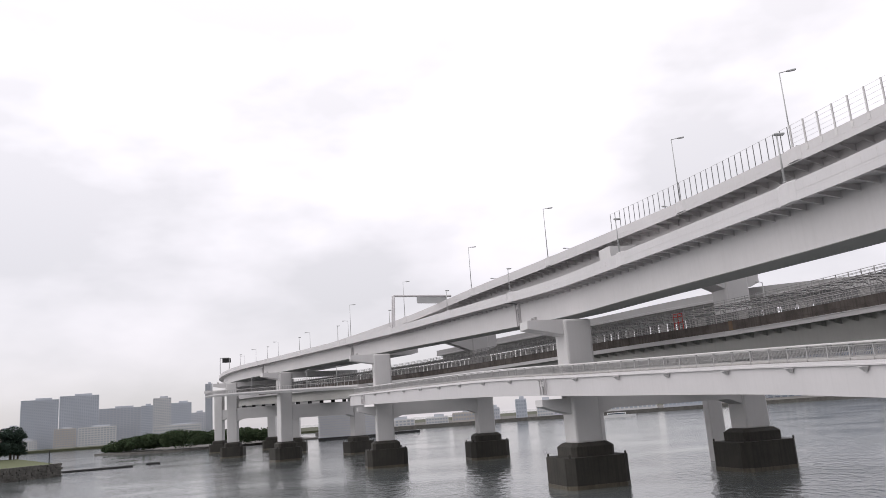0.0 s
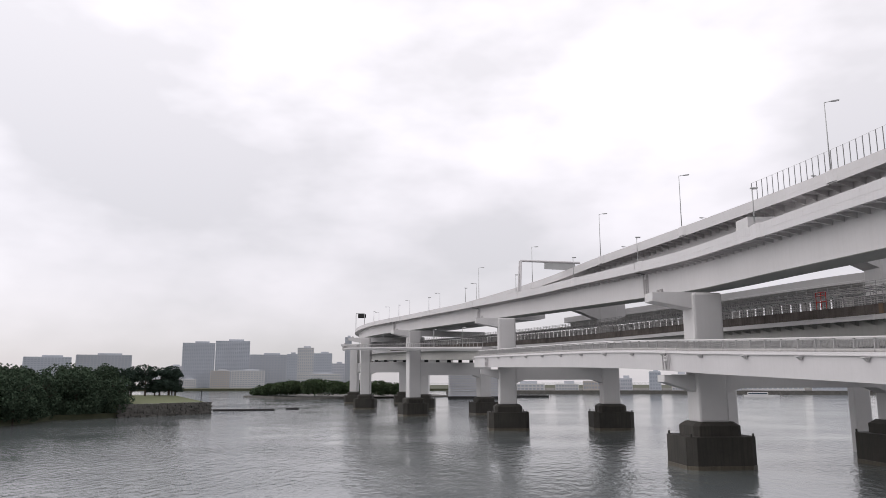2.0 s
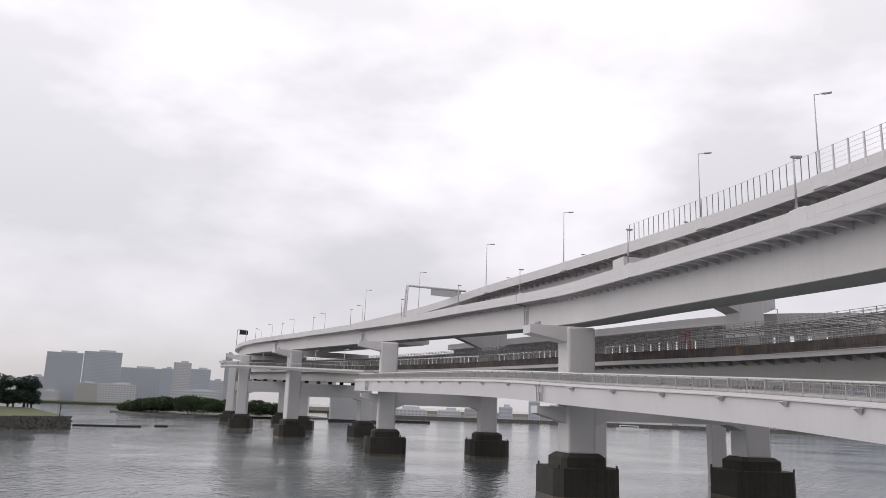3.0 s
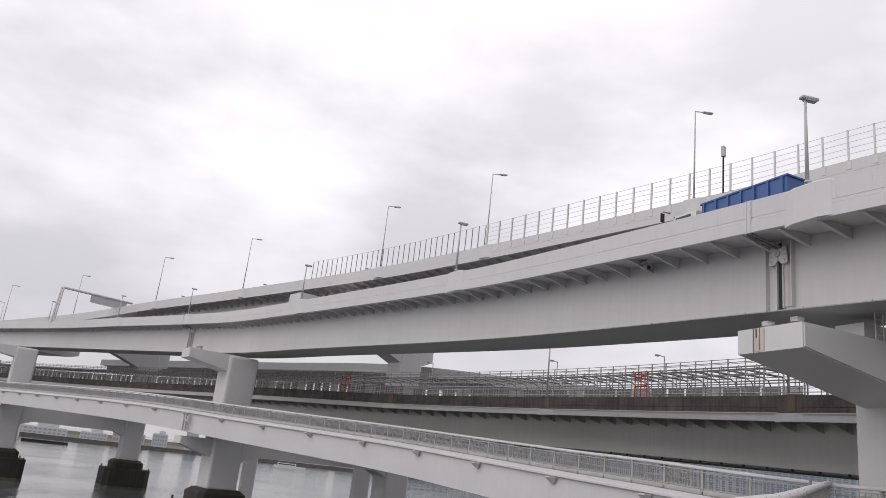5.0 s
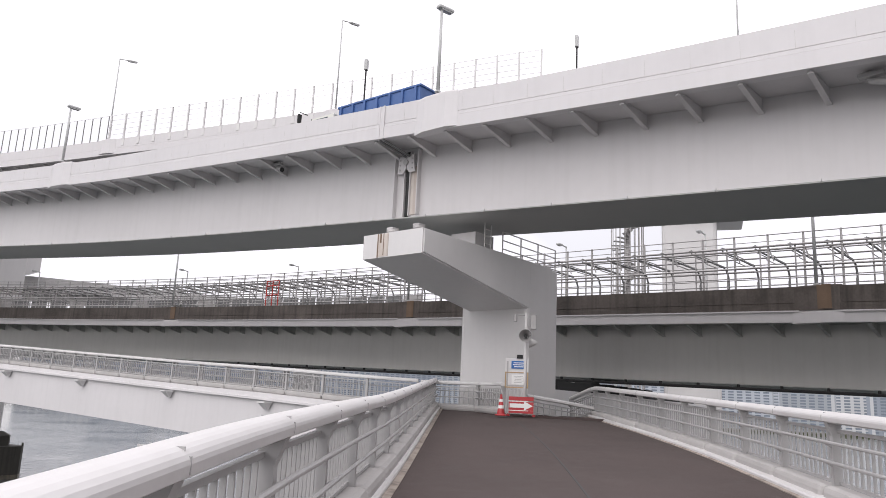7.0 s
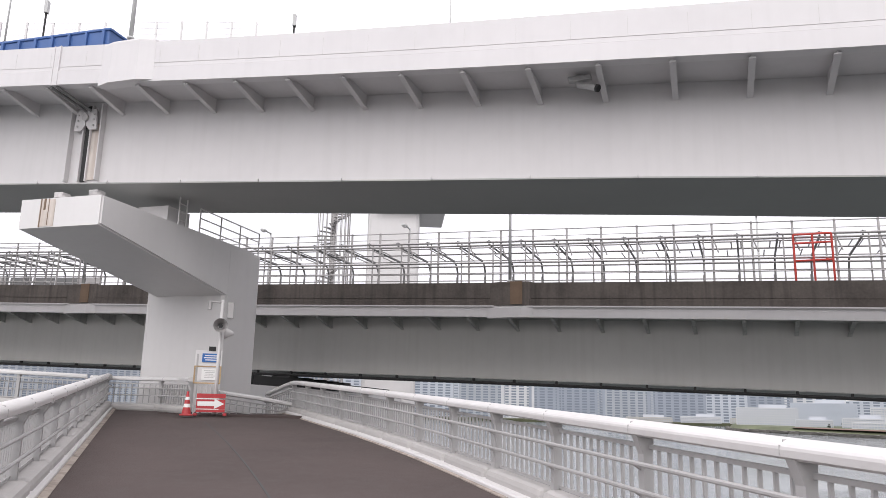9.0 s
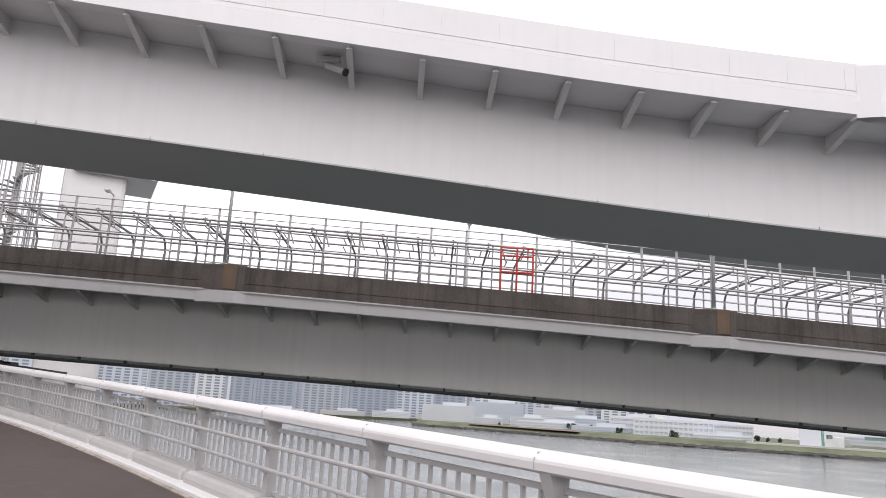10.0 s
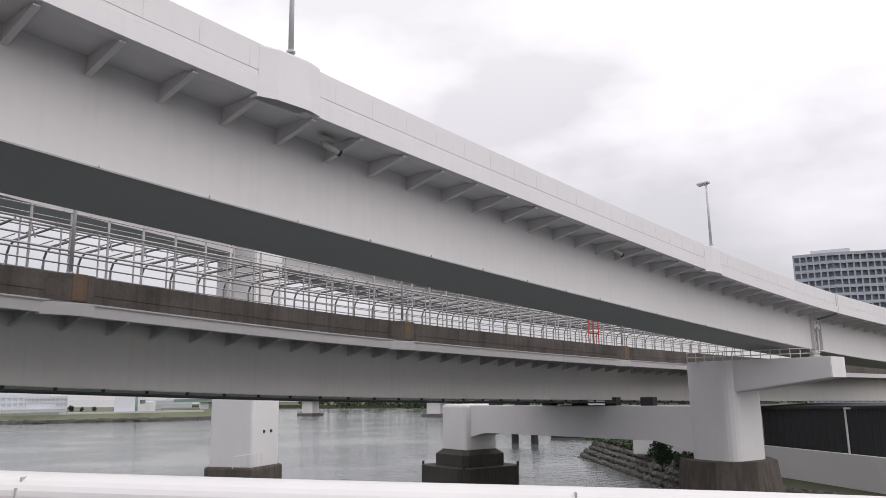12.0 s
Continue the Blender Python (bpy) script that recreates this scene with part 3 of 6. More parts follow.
# ---- piers ----
def footing(root, c, rot, w, d, top, big=True):
    """Broad low block in the water with a chamfered upper block."""
    m = Matrix.Translation((c[0], c[1], 0)) @ Matrix.Rotation(rot, 4, "Z")

    def octo(a, b, k):
        return [(-a + k, -b), (a - k, -b), (a, -b + k), (a, b - k), (a - k, b), (-a + k, b), (-a, b - k), (-a, -b + k)]
    bm = bmesh.new()
    prism(bm, octo(w / 2, d / 2, 0.9), -3.0, 0.45)
    bmesh.ops.transform(bm, matrix=m, verts=bm.verts)
    part("tide_band", bm, M_FOOT_LOW, root, "wet lower band of the footing")
    bm = bmesh.new()
    prism(bm, octo(w / 2 - 0.03, d / 2 - 0.03, 0.9), 0.45, top)
    bmesh.ops.transform(bm, matrix=m, verts=bm.verts)
    part("footing", bm, M_FOOT, root, "algae-blackened concrete footing")
    bm = bmesh.new()
    prism(bm, octo(w * 0.34, d * 0.34, 0.5), top, top + 1.1)
    prism(bm, octo(w * 0.34, d * 0.34, 0.5), top + 1.1, top + 1.55, octo(w * 0.27, d * 0.27, 0.5))
    bmesh.ops.transform(bm, matrix=m, verts=bm.verts)
    part("plinth", bm, M_FOOT, root)
    for sx, sy in ((1, 1), (1, -1), (-1, 1), (-1, -1)):
        bm = bmesh.new()
        v = m @ Vector((sx * (w / 2 - 0.5), sy * (d / 2 - 0.5), top))
        rod(bm, v, v + Vector((0, 0, 0.35)), 0.12, 8)
        part("bollard", bm, M_FOOT, root)


def column(root, c, rot, sx, sy, z0, z1, name="column", bevel=0.28):
    bm = bmesh.new()
    box(bm, (0, 0, (z0 + z1) / 2), (sx, sy, z1 - z0), bevel=bevel)
    bmesh.ops.transform(bm, matrix=Matrix.Translation((c[0], c[1], 0)) @ Matrix.Rotation(rot, 4, "Z"), verts=bm.verts)
    return part(name, bm, M_PIER, root)


def beam(root, a, b, width, top, drop_a, drop_b, name="crossbeam", haunch=0.0):
    """Cap or cross beam from plan point a to b: width across, flat top, given depths at both ends, optional haunches."""
    a, b = Vector((*a, 0)), Vector((*b, 0))
    d = (b - a)
    L = d.length
    m = Matrix.Translation(a) @ Matrix.Rotation(math.atan2(d.y, d.x), 4, "Z")
    prof = [(0, top), (L, top), (L, top - drop_b)]
    if haunch:
        prof += [(L - haunch, top - min(drop_a, drop_b) * 0.72), (haunch, top - min(drop_a, drop_b) * 0.72)]
    prof += [(0, top - drop_a)]
    bm = bmesh.new()
    v0 = [bm.verts.new((x, -width / 2, z)) for x, z in prof]
    v1 = [bm.verts.new((x, width / 2, z)) for x, z in prof]
    k = len(prof)
    for i in range(k):
        bm.faces.new((v0[i], v0[(i + 1) % k], v1[(i + 1) % k], v1[i]))
    bm.faces.new(v0[::-1])
    bm.faces.new(v1)
    bmesh.ops.bevel(bm, geom=[e for e in bm.edges if abs(e.verts[0].co.y - e.verts[1].co.y) < 1e-4], offset=0.05, segments=2, affect="EDGES")
    bmesh.ops.transform(bm, matrix=m, verts=bm.verts)
    return part(name, bm, M_PIER, root)


def bearing(root, p):
    bm = bmesh.new()
    rod(bm, p, Vector(p) + Vector((0, 0, 0.12)), 0.30, 12)
    rod(bm, Vector(p) + Vector((0, 0, 0.12)), Vector(p) + Vector((0, 0, 0.28)), 0.17, 12)
    rod(bm, Vector(p) + Vector((0, 0, 0.28)), Vector(p) + Vector((0, 0, 0.38)), 0.23, 14)
    box(bm, (p[0], p[1], p[2] + 0.42), (0.36, 0.32, 0.08), bevel=0.02)
    part("bearing", bm, M_STEEL, root, "steel bridge bearing")


def bent(front_leg, back_leg, f_y, col=3.5, top_front=None, arm=4.6, rear_top=None, foot=8.0, low=True, walk_z=None, rear=True):
    """A two-legged bridge bent: the front leg carries the front viaduct on an arm, the back leg the rear one."""
    root = thing("bridge_pier", "white painted two-legged bridge pier on dark algae-covered footings", "bridge pier", "piers of the viaduct")
    fx, fy = front_leg
    bx, by = back_leg
    ang = math.atan2(by - fy, bx - fx)
    ux, uy = math.cos(ang), math.sin(ang)
    p, t = nearest(FRONT, f_y)
    cap_top = nearest(FRONT_LOW, f_y)[0].z - 0.5
    footing(root, front_leg, ang, foot, foot * 0.92, 3.5)
    footing(root, back_leg, ang, foot, foot * 0.92, 3.5)
    column(root, front_leg, ang, col, col * 0.95, 4.9, cap_top - 0.05)
    beam(root, (fx - ux * (col / 2 + arm), fy - uy * (col / 2 + arm)), (fx + ux * 0.5, fy + uy * 0.5), 2.6, cap_top, 1.0, 2.3, "arm")
    for k in (-0.9, 0.9):
        bearing(root, (fx - ux * (col / 2 + arm - 1.4) - uy * k * 0.5, fy - uy * (col / 2 + arm - 1.4) + ux * k * 0.5, cap_top))
    m_top = nearest(MIDDLE, fy + 4)[0].z - 4.12 - 0.75
    beam(root, front_leg, back_leg, 2.8, m_top, 5.0, 5.0, "crossbeam", 3.5)
    if rear:
        q, _ = nearest(BACK, by) if by < 200 else (Vector((0, 0, 31)), 0)
        r_top = q.z - 3.9 - 0.4
    else:
        r_top = m_top + 0.02
    column(root, back_leg, ang, col, col * 0.95, 4.9, r_top)
    if rear:
        bm = bmesh.new()
        L = 21.0
        prof = [(L * (i / 16) - 17.5, -1.9 - 4.0 * max(0.0, 1 - max(0.0, abs(L * (i / 16) - 17.5) - 1.8) / 15.7) ** 1.8) for i in range(17)]
        prof = [(-17.5, 0.0)] + [(3.5, 0.0)] + prof[::-1]
        m = Matrix.Translation((bx, by, r_top)) @ Matrix.Rotation(ang, 4, "Z")
        v0 = [bm.verts.new((x, -1.5, z)) for x, z in prof]
        v1 = [bm.verts.new((x, 1.5, z)) for x, z in prof]
        k = len(prof)
        for i in range(k):
            bm.faces.new((v0[i], v0[(i + 1) % k], v1[(i + 1) % k], v1[i]))
        bm.faces.new(v0[::-1])
        bm.faces.new(v1)
        bmesh.ops.transform(bm, matrix=m, verts=bm.verts)
        part("curved_cap", bm, M_PIER, root)
    w = min(WALK2, key=lambda c: (c.x - fx) ** 2 + (c.y - fy) ** 2)
    if fy < 170:
        beam(root, (fx - ux * (col / 2 + 3.6), fy - uy * (col / 2 + 3.6)), (fx, fy), 2.2, w.z - 2.75, 0.8, 2.4, "walkway_arm")
    else:
        column(root, (bx - ux * 1.0, by - uy * 1.0), ang, col * 0.8, col * 0.8, m_top, cap_top - 2.2, "upper_column")
        beam(root, front_leg, back_leg, 2.6, cap_top, 2.3, 2.0, "upper_crossbeam", 3.0)
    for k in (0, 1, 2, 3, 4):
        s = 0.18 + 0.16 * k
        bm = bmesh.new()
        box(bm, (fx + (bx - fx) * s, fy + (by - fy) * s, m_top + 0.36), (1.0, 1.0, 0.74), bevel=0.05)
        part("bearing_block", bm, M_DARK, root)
    return root


bent((17.8, 92.0), (40.2, 97.5), 89.5)
bent((-9.8, 155.0), (10.6, 158.5), 150)
bent((-41.0, 214.0), (-22.0, 225.0), 211, foot=7.6, rear=False)
bent((-68.5, 265.0), (-47.5, 266.0), 262, foot=7.6, rear=False)
bent((-91.5, 332.0), (-68.5, 330.0), 326, foot=7.6, rear=False)

# the pier beside the path: slab-like column with a long tapering arm
pier_s = thing("bridge_pier", "white painted hammerhead pier with long arm beside the footpath", "bridge pier", "piers of the viaduct")
column(pier_s, (32.93, 21.81), 0, 2.36, 3.38, 0.0, 15.9, bevel=0.16)
beam(pier_s, (25.2, 21.6), (33.6, 21.6), 2.95, 15.92, 0.88, 2.25, "arm")
beam(pier_s, (34.0, 22.1), (61.5, 25.2), 2.8, 10.9, 4.0, 4.0, "crossbeam", 4.0)
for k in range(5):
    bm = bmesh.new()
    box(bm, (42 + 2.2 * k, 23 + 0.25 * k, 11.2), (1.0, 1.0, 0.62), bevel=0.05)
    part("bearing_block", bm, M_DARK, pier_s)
# Black box added in the gap above the crossbeam to stand for shadow there.
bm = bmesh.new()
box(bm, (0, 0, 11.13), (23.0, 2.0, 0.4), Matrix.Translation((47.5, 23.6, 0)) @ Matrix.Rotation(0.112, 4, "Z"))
part("shadow_gap_box", bm, M_DARK, pier_s)
for dy in (-0.35, 0.95):
    bearing(pier_s, (26.2, 21.6 + dy, 15.92))
bearing(pier_s, (29.3, 21.3, 15.92))
bm = bmesh.new()
box(bm, (29.6, 21.4, 16.4), (1.2, 1.2, 0.5))
part("bearing_plate", bm, M_GIRDER, pier_s)
footing(pier_s, (33.05, 22.0), 0, 8.6, 8.0, 3.5)
for y0, w0, h0, x0 in ((22.28, 0.045, 0.86, 25.19), (22.0, 0.03, 0.8, 25.19), (22.14, 0.07, 0.34, 25.185)):
    bm = bmesh.new()
    box(bm, (x0, y0, 15.91 - h0 / 2), (0.016, w0, h0), bevel=0.004)
    part("rust_stain", bm, M_RUST, pier_s, "brown rust run under the bearing")
bm = bmesh.new()
box(bm, (25.194, 22.05, 15.48), (0.012, 0.55, 0.82), bevel=0.004)
part("tinted_patch", bm, M_RUSTY_PAINT, pier_s, "rust-tinted patch of paint")
# lifting lugs along the arm's top edge
for i in range(8):
    for sy in (-1, 1):
        bm = bmesh.new()
        box(bm, (25.5 + i * 1.05, 21.65 + sy * 1.47, 15.62), (0.07, 0.05, 0.2), bevel=0.02)
        part("lug", bm, M_GIRDER_OLD, pier_s)
# inspection platform on top of the column
bm = bmesh.new()
for x in (30.2, 31.5, 32.8, 34.2):
    rod(bm, (x, 20.35, 15.7), (x, 20.35, 16.82), 0.03, 6)
for z in (16.82, 16.48, 16.14):
    rod(bm, (30.2, 20.35, z), (34.2, 20.35, z), 0.026, 6)
part("handrail", bm, M_RAIL, pier_s)
bm = bmesh.new()
for dx in (0.0, 0.42):
    rod(bm, (29.2 + dx, 20.5, 15.8), (29.2 + dx, 20.5, 17.4), 0.024, 6)
for k in range(5):
    rod(bm, (29.2, 20.5, 16.2 + 0.28 * k), (29.62, 20.5, 16.2 + 0.28 * k), 0.02, 6)
part("ladder", bm, M_RAIL, pier_s)

# column behind the lower road with its stair tower
pier_r = thing("bridge_pier", "pale grey rear pier with a caged stair beside it", "bridge pier", "piers of the viaduct")
column(pier_r, (62.8, 25.4), 0.35, 4.2, 4.0, 0.0, 28.9)
bm = bmesh.new()
box(bm, (0, 0, 26.9), (5.5, 5.4, 4.0), Matrix.Translation((63.2, 24.2, 0)) @ Matrix.Rotation(0.35, 4, "Z"), bevel=0.1)
part("cap", bm, M_PIER, pier_r)
stair = thing("stair_tower", "round steel stair tower with vertical bars", "stair tower")
for i in range(20):
    a = i * math.tau / 20
    bm = bmesh.new()
    rod(bm, (60.6 + 1.25 * math.cos(a), 29.6 + 1.25 * math.sin(a), 9), (60.6 + 1.25 * math.cos(a), 29.6 + 1.25 * math.sin(a), 26.2), 0.035, 6)
    part("bar", bm, M_STEEL, stair)
for k in range(46):
    a = k * 0.42
    bm = bmesh.new()
    box(bm, (0.62, 0, 0), (1.2, 0.34, 0.05), Matrix.Translation((60.6, 29.6, 14 + k * 0.26)) @ Matrix.Rotation(a, 4, "Z"))
    part("step", bm, M_STEEL, stair)
bm = bmesh.new()
rod(bm, (60.6, 29.6, -1.5), (60.6, 29.6, 26.2), 0.16, 10)
part("core", bm, M_STEEL, stair)

# pier by the shore
pier_t = thing("bridge_pier", "white painted pier with arm and low crossbeam near the shore", "bridge pier", "piers of the viaduct")
bm = bmesh.new()
ring = []
for cx_, cy_, a0 in ((1.05, 1.0, 0), (-1.05, 1.0, 90), (-1.05, -1.0, 180), (1.05, -1.0, 270)):
    for k in range(6):
        a = radians(a0 + 18 * k)
        ring.append((cx_ + 0.9 * math.cos(a), cy_ + 0.9 * math.sin(a)))
prism(bm, ring, 5.2, 12.05)
bmesh.ops.transform(bm, matrix=Matrix.Translation((26.6, -50.0, 0)) @ Matrix.Rotation(-0.35, 4, "Z"), verts=bm.verts)
part("column", bm, M_PIER, pier_t)
beam(pier_t, (18.9, -48.6), (27.5, -49.8), 2.8, 12.1, 1.3, 2.5, "arm")
for k in (0, 1):
    bearing(pier_t, (20.2, -48.3 - 0.9 * k, 12.1))
beam(pier_t, (27.5, -50.0), (53.5, -57.5), 2.8, 9.0, 3.4, 3.4, "crossbeam", 4.0)
column(pier_t, (53.5, -57.5), -0.35, 4.0, 3.8, 4.6, 9.1)
footing(pier_t, (53.5, -57.5), -0.35, 7.9, 7.4, 3.3)
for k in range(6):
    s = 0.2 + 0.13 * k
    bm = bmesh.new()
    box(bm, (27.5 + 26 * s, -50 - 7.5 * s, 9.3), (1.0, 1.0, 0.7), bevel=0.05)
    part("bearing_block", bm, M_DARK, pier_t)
bm = bmesh.new()
bmesh.ops.create_cone(bm, cap_ends=True, segments=8, radius1=3.6, radius2=3.3, depth=2.6, matrix=Matrix.Translation((26.8, -50.2, 4.1)) @ Matrix.Rotation(0.05, 4, "Z"))
part("footing", bm, M_BASE, pier_t, "weathered dark brown eight-sided concrete base")
bm = bmesh.new()
bmesh.ops.create_cone(bm, cap_ends=True, segments=24, radius1=5.6, radius2=5.0, depth=5.0, matrix=Matrix.Translation((27.2, -50.3, 0.4)))
part("lower_footing", bm, M_FOOT, pier_t, "dark wet round lower base")
for i in range(14):
    x = 20.4 + i * 0.62
    bm = bmesh.new()
    rod(bm, (x, -48.3, 11.7), (x, -48.3, 12.7), 0.03, 6)
    part("handrail_post", bm, M_RAIL, pier_t)
for z in (12.05, 12.38, 12.7):
    bm = bmesh.new()
    rod(bm, (20.4, -48.3, z), (28.5, -48.3, z), 0.03, 6)
    part("handrail", bm, M_RAIL, pier_t)

# rear pier standing in the open water
pier_q = thing("bridge_pier", "broad pale grey pier in open water beyond the lower road", "bridge pier", "piers of the viaduct")
column(pier_q, (77.5, -49.6), 0.25, 5.4, 5.0, 2.7, 26.6)
bm = bmesh.new()
box(bm, (0, 0, -0.2), (6.1, 5.7, 6.3), Matrix.Translation((77.5, -49.6, 0)) @ Matrix.Rotation(0.25, 4, "Z"), bevel=0.25)
part("footing", bm, M_BASE, pier_q, "weathered dark brown concrete base slab")
for k in (0, 1):
    bm = bmesh.new()
    box(bm, (-2.74, 0.4 - 1.3 * k, 6.5), (0.12, 0.3, 0.3), Matrix.Translation((77.5, -49.6, 0)) @ Matrix.Rotation(0.25, 4, "Z"), bevel=0.03)
    part("anchor_plate", bm, M_DARK, pier_q)
for i in range(6):
    bm = bmesh.new()
    rod(bm, (72.4 + i * 0.25, -44.0 - i * 0.95, 3.3), (72.4 + i * 0.25, -44.0 - i * 0.95, 4.4), 0.04, 6)
    part("rail_post", bm, M_RAIL, pier_q)
bm = bmesh.new()
rod(bm, (72.4, -44.0, 4.4), (73.65, -48.75, 4.4), 0.04, 6)
part("rail", bm, M_RAIL, pier_q)

# ---- fence on the rear ramp ----
fence = thing("wire_fence", "tall white steel fence with thin wires on the rear ramp parapet", "fence")
run = [p for p in even(BACK, 1.75) if 32.5 <= p.y < 70]
run2 = [p for p in even(BACK, 1.05) if 69.5 <= p.y <= 103]
bm = bmesh.new()
box(bm, (0, 0, 1.2), (0.12, 0.16, 2.4))
box(bm, (0, -0.02, -0.35), (0.3, 0.12, 0.7))
post_me = mesh_of("post", bm, M_RAIL)
bm = bmesh.new()
rod(bm, (0, 0, 0), (0, 0, 2.35), 0.05, 6)
thin_me = mesh_of("thin_post", bm, M_DARKSTEEL)
for p, t in zip(run, tangents(run)):
    piece("post", post_me, frame_at(p, t), fence)
for p, t in zip(run2, tangents(run2)):
    piece("thin_post", thin_me, frame_at(p, t), fence)
for k in range(5):
    bm = bmesh.new()
    sweep(bm, shift(run if k < 4 else run + run2[1:], 0.0, 0.47 * (k + 1)), [(0.013, 0.013), (-0.013, 0.013), (-0.013, -0.013), (0.013, -0.013)])
    part("wire", bm, M_RAIL, fence)

# slim walkway passing in front of the far legs
far_walk = thing("far_walkway", "slim pale steel walkway passing in front of the far pier legs", "footbridge")
WALK3 = smooth_path([(-15, 157, 16.6), (-20, 165, 16.95), (-45, 212, 19.2), (-73, 262, 21.4), (-94, 320, 23.6)], 2.0)
bm = bmesh.new()
sweep(bm, WALK3, [(0, 0.0), (2.6, 0.0), (2.6, -0.7), (0.4, -0.9), (0.0, -0.35)])
part("slab", bm, M_GIRDER, far_walk)
bm = bmesh.new()
sweep(bm, shift(WALK3, 0.1, 0.9), [(0.05, 0.05), (-0.05, 0.05), (-0.05, -0.05), (0.05, -0.05)])
for p, t in zip(WALK3, tangents(WALK3)):
    box(bm, (0, -0.1, 0.45), (0.07, 0.07, 0.9), frame_at(p, t))
part("handrail", bm, M_STEEL, far_walk)

# dark panels on the far side of the lower road's bend, added as shade
screen = thing("screen_fence", "dark panels added for the dim interior along the far bend of the lower road", "fence")
for k, (p, t) in enumerate((p, t) for p, t in zip(MIDDLE, tangents(MIDDLE)) if 42 < p.y < 330):
    bm = bmesh.new()
    box(bm, (0, -10.4, 0.75), (1.84 if p.y < 92 else 1.5, 0.06, 2.9), frame_at(p, t))
    part("screen_panel", bm, M_DARKSTEEL if k % 4 else M_STEEL, screen)
lamp_g = street_lamp("lamps on the far lower walkway", 4.2, 0.9, 0.7, "slim grey lamp with short arm on the lower walkway")
set_lamps(lamp_g, WALK3, [166, 184, 204, 226, 250, 280], 0.0, -0.2, -80)
# broad soffit where the front and rear decks run together
bm = bmesh.new()
sweep(bm, [p for p in FRONT if 178 < p.y < 400], [(5.6, -1.3), (21.0, -1.3), (21.0, -3.2), (19, -3.7), (7.5, -3.7), (5.6, -2.6)])
part("joined_deck", bm, M_GIRDER, front)

# ---- scaffold gallery on the lower road ----
scaffold = thing("scaffold_gallery", "long gallery of galvanised scaffold frames over the lower road", "scaffolding")
def tubes(name, mat, runs):
    bm = bmesh.new()
    for a, b, r in runs:
        rod(bm, a, b, r, 6)
    return mesh_of(name, bm, mat)


s_post = tubes("post", M_STEEL, [((0, 0, 0), (0, 0, 2.6), 0.05), ((0.36, 0, 0), (0.36, 0, 2.05), 0.034), ((-0.22, -0.03, 1.35), (0, -0.03, 2.0), 0.03)])
# bent rear frame: upright behind the road lane, rounded elbow, then a level rafter to the front rail
s_bent = tubes("bent_frame", M_DARKSTEEL, [((0, -4.4, 0), (0, -4.4, 1.45), 0.05), ((0, -4.4, 1.45), (0, -4.2, 1.78), 0.05), ((0, -4.2, 1.78), (0, -3.8, 1.92), 0.046), ((0, -3.8, 1.92), (0, 0.02, 1.95), 0.046)])
s_clamp = tubes("clamp", M_DARKSTEEL, [((-0.10, 0.03, 2.06), (0.10, 0.03, 2.06), 0.055), ((0, 0.03, 2.0), (0, 0.03, 2.14), 0.035)])
s_mid = tubes("mid_post", M_STEEL, [((0, 0, 0), (0, 0, 2.05), 0.045)])
short_runs = [((x, -0.9, 1.98), (x, -2.3, 1.98)) for x in (0.42, 0.80)] + [((x, -2.6, 1.98), (x, -4.0, 1.98)) for x in (0.55, 1.0)] + [((0.6, -4.4, 0.0), (0.6, -4.4, 1.2))]
short_verts, short_faces = [], []
galle = even(between(MIDDLE, -72, 300), 1.5)
for i, (p, t) in enumerate(zip(galle, tangents(galle))):
    m = frame_at(p + side_of(t) * 0.55 + Vector((0, 0, -0.05)), t)
    piece("post", s_post, m, scaffold)
    piece("bent_frame", s_bent, m @ Matrix.Translation((0.55, 0, 0)), scaffold)
    if 36 < p.y < 200:
        piece("mid_post", s_mid, m @ Matrix.Translation((0.75, 0, 0)), scaffold)
    if p.y < 120:
        piece("clamp", s_clamp, m @ Matrix.Translation((0.55, 0, 0)), scaffold)
        for a, b in short_runs:
            k = len(short_verts)
            side = Vector((0, 0.028, 0)) if a[2] != b[2] else Vector((0, 0, 0.028))
            for end in (a, b):
                for d in (Vector((0.028, 0, 0)), side, Vector((-0.028, 0, 0)), -side):
                    short_verts.append(m @ (Vector(end) + d))
            short_faces += [(k + n, k + (n + 1) % 4, k + 4 + (n + 1) % 4, k + 4 + n) for n in range(4)]
me = bpy.data.meshes.new("short_rafter")
me.from_pydata(short_verts, [], short_faces)
me.materials.append(M_STEEL)
rafters = new("short_rafter", me)
rafters.parent = scaffold
tagged(rafters, kind="stuff")
for off, z, r in ((0.50, 2.50, 0.024), (0.50, 1.98, 0.05), (0.53, 1.83, 0.045), (0.50, 1.02, 0.045), (0.53, 0.86, 0.04), (0.5, 0.5, 0.022), (0.58, 2.22, 0.018), (1.45, 1.93, 0.034), (2.85, 1.93, 0.034), (3.2, 1.97, 0.02), (4.6, 1.93, 0.034), (4.95, 1.35, 0.03), (4.95, 0.95, 0.03), (4.95, 0.5, 0.024)):
    bm = bmesh.new()
    sweep(bm, shift(galle, off, z), [(r, 0), (0, r), (-r, 0), (0, -r)])
    part("ledger", bm, M_STEEL, scaffold)
for off, z, r in ((0.5, 0.28, 0.035), (0.5, 0.70, 0.035), (0.5, 1.42, 0.04), (0.53, 2.3, 0.03)):
    bm = bmesh.new()
    sweep(bm, shift([p for p in galle if 36 < p.y < 200], off, z), [(r, 0), (0, r), (-r, 0), (0, -r)])
    part("ledger", bm, M_STEEL, scaffold)


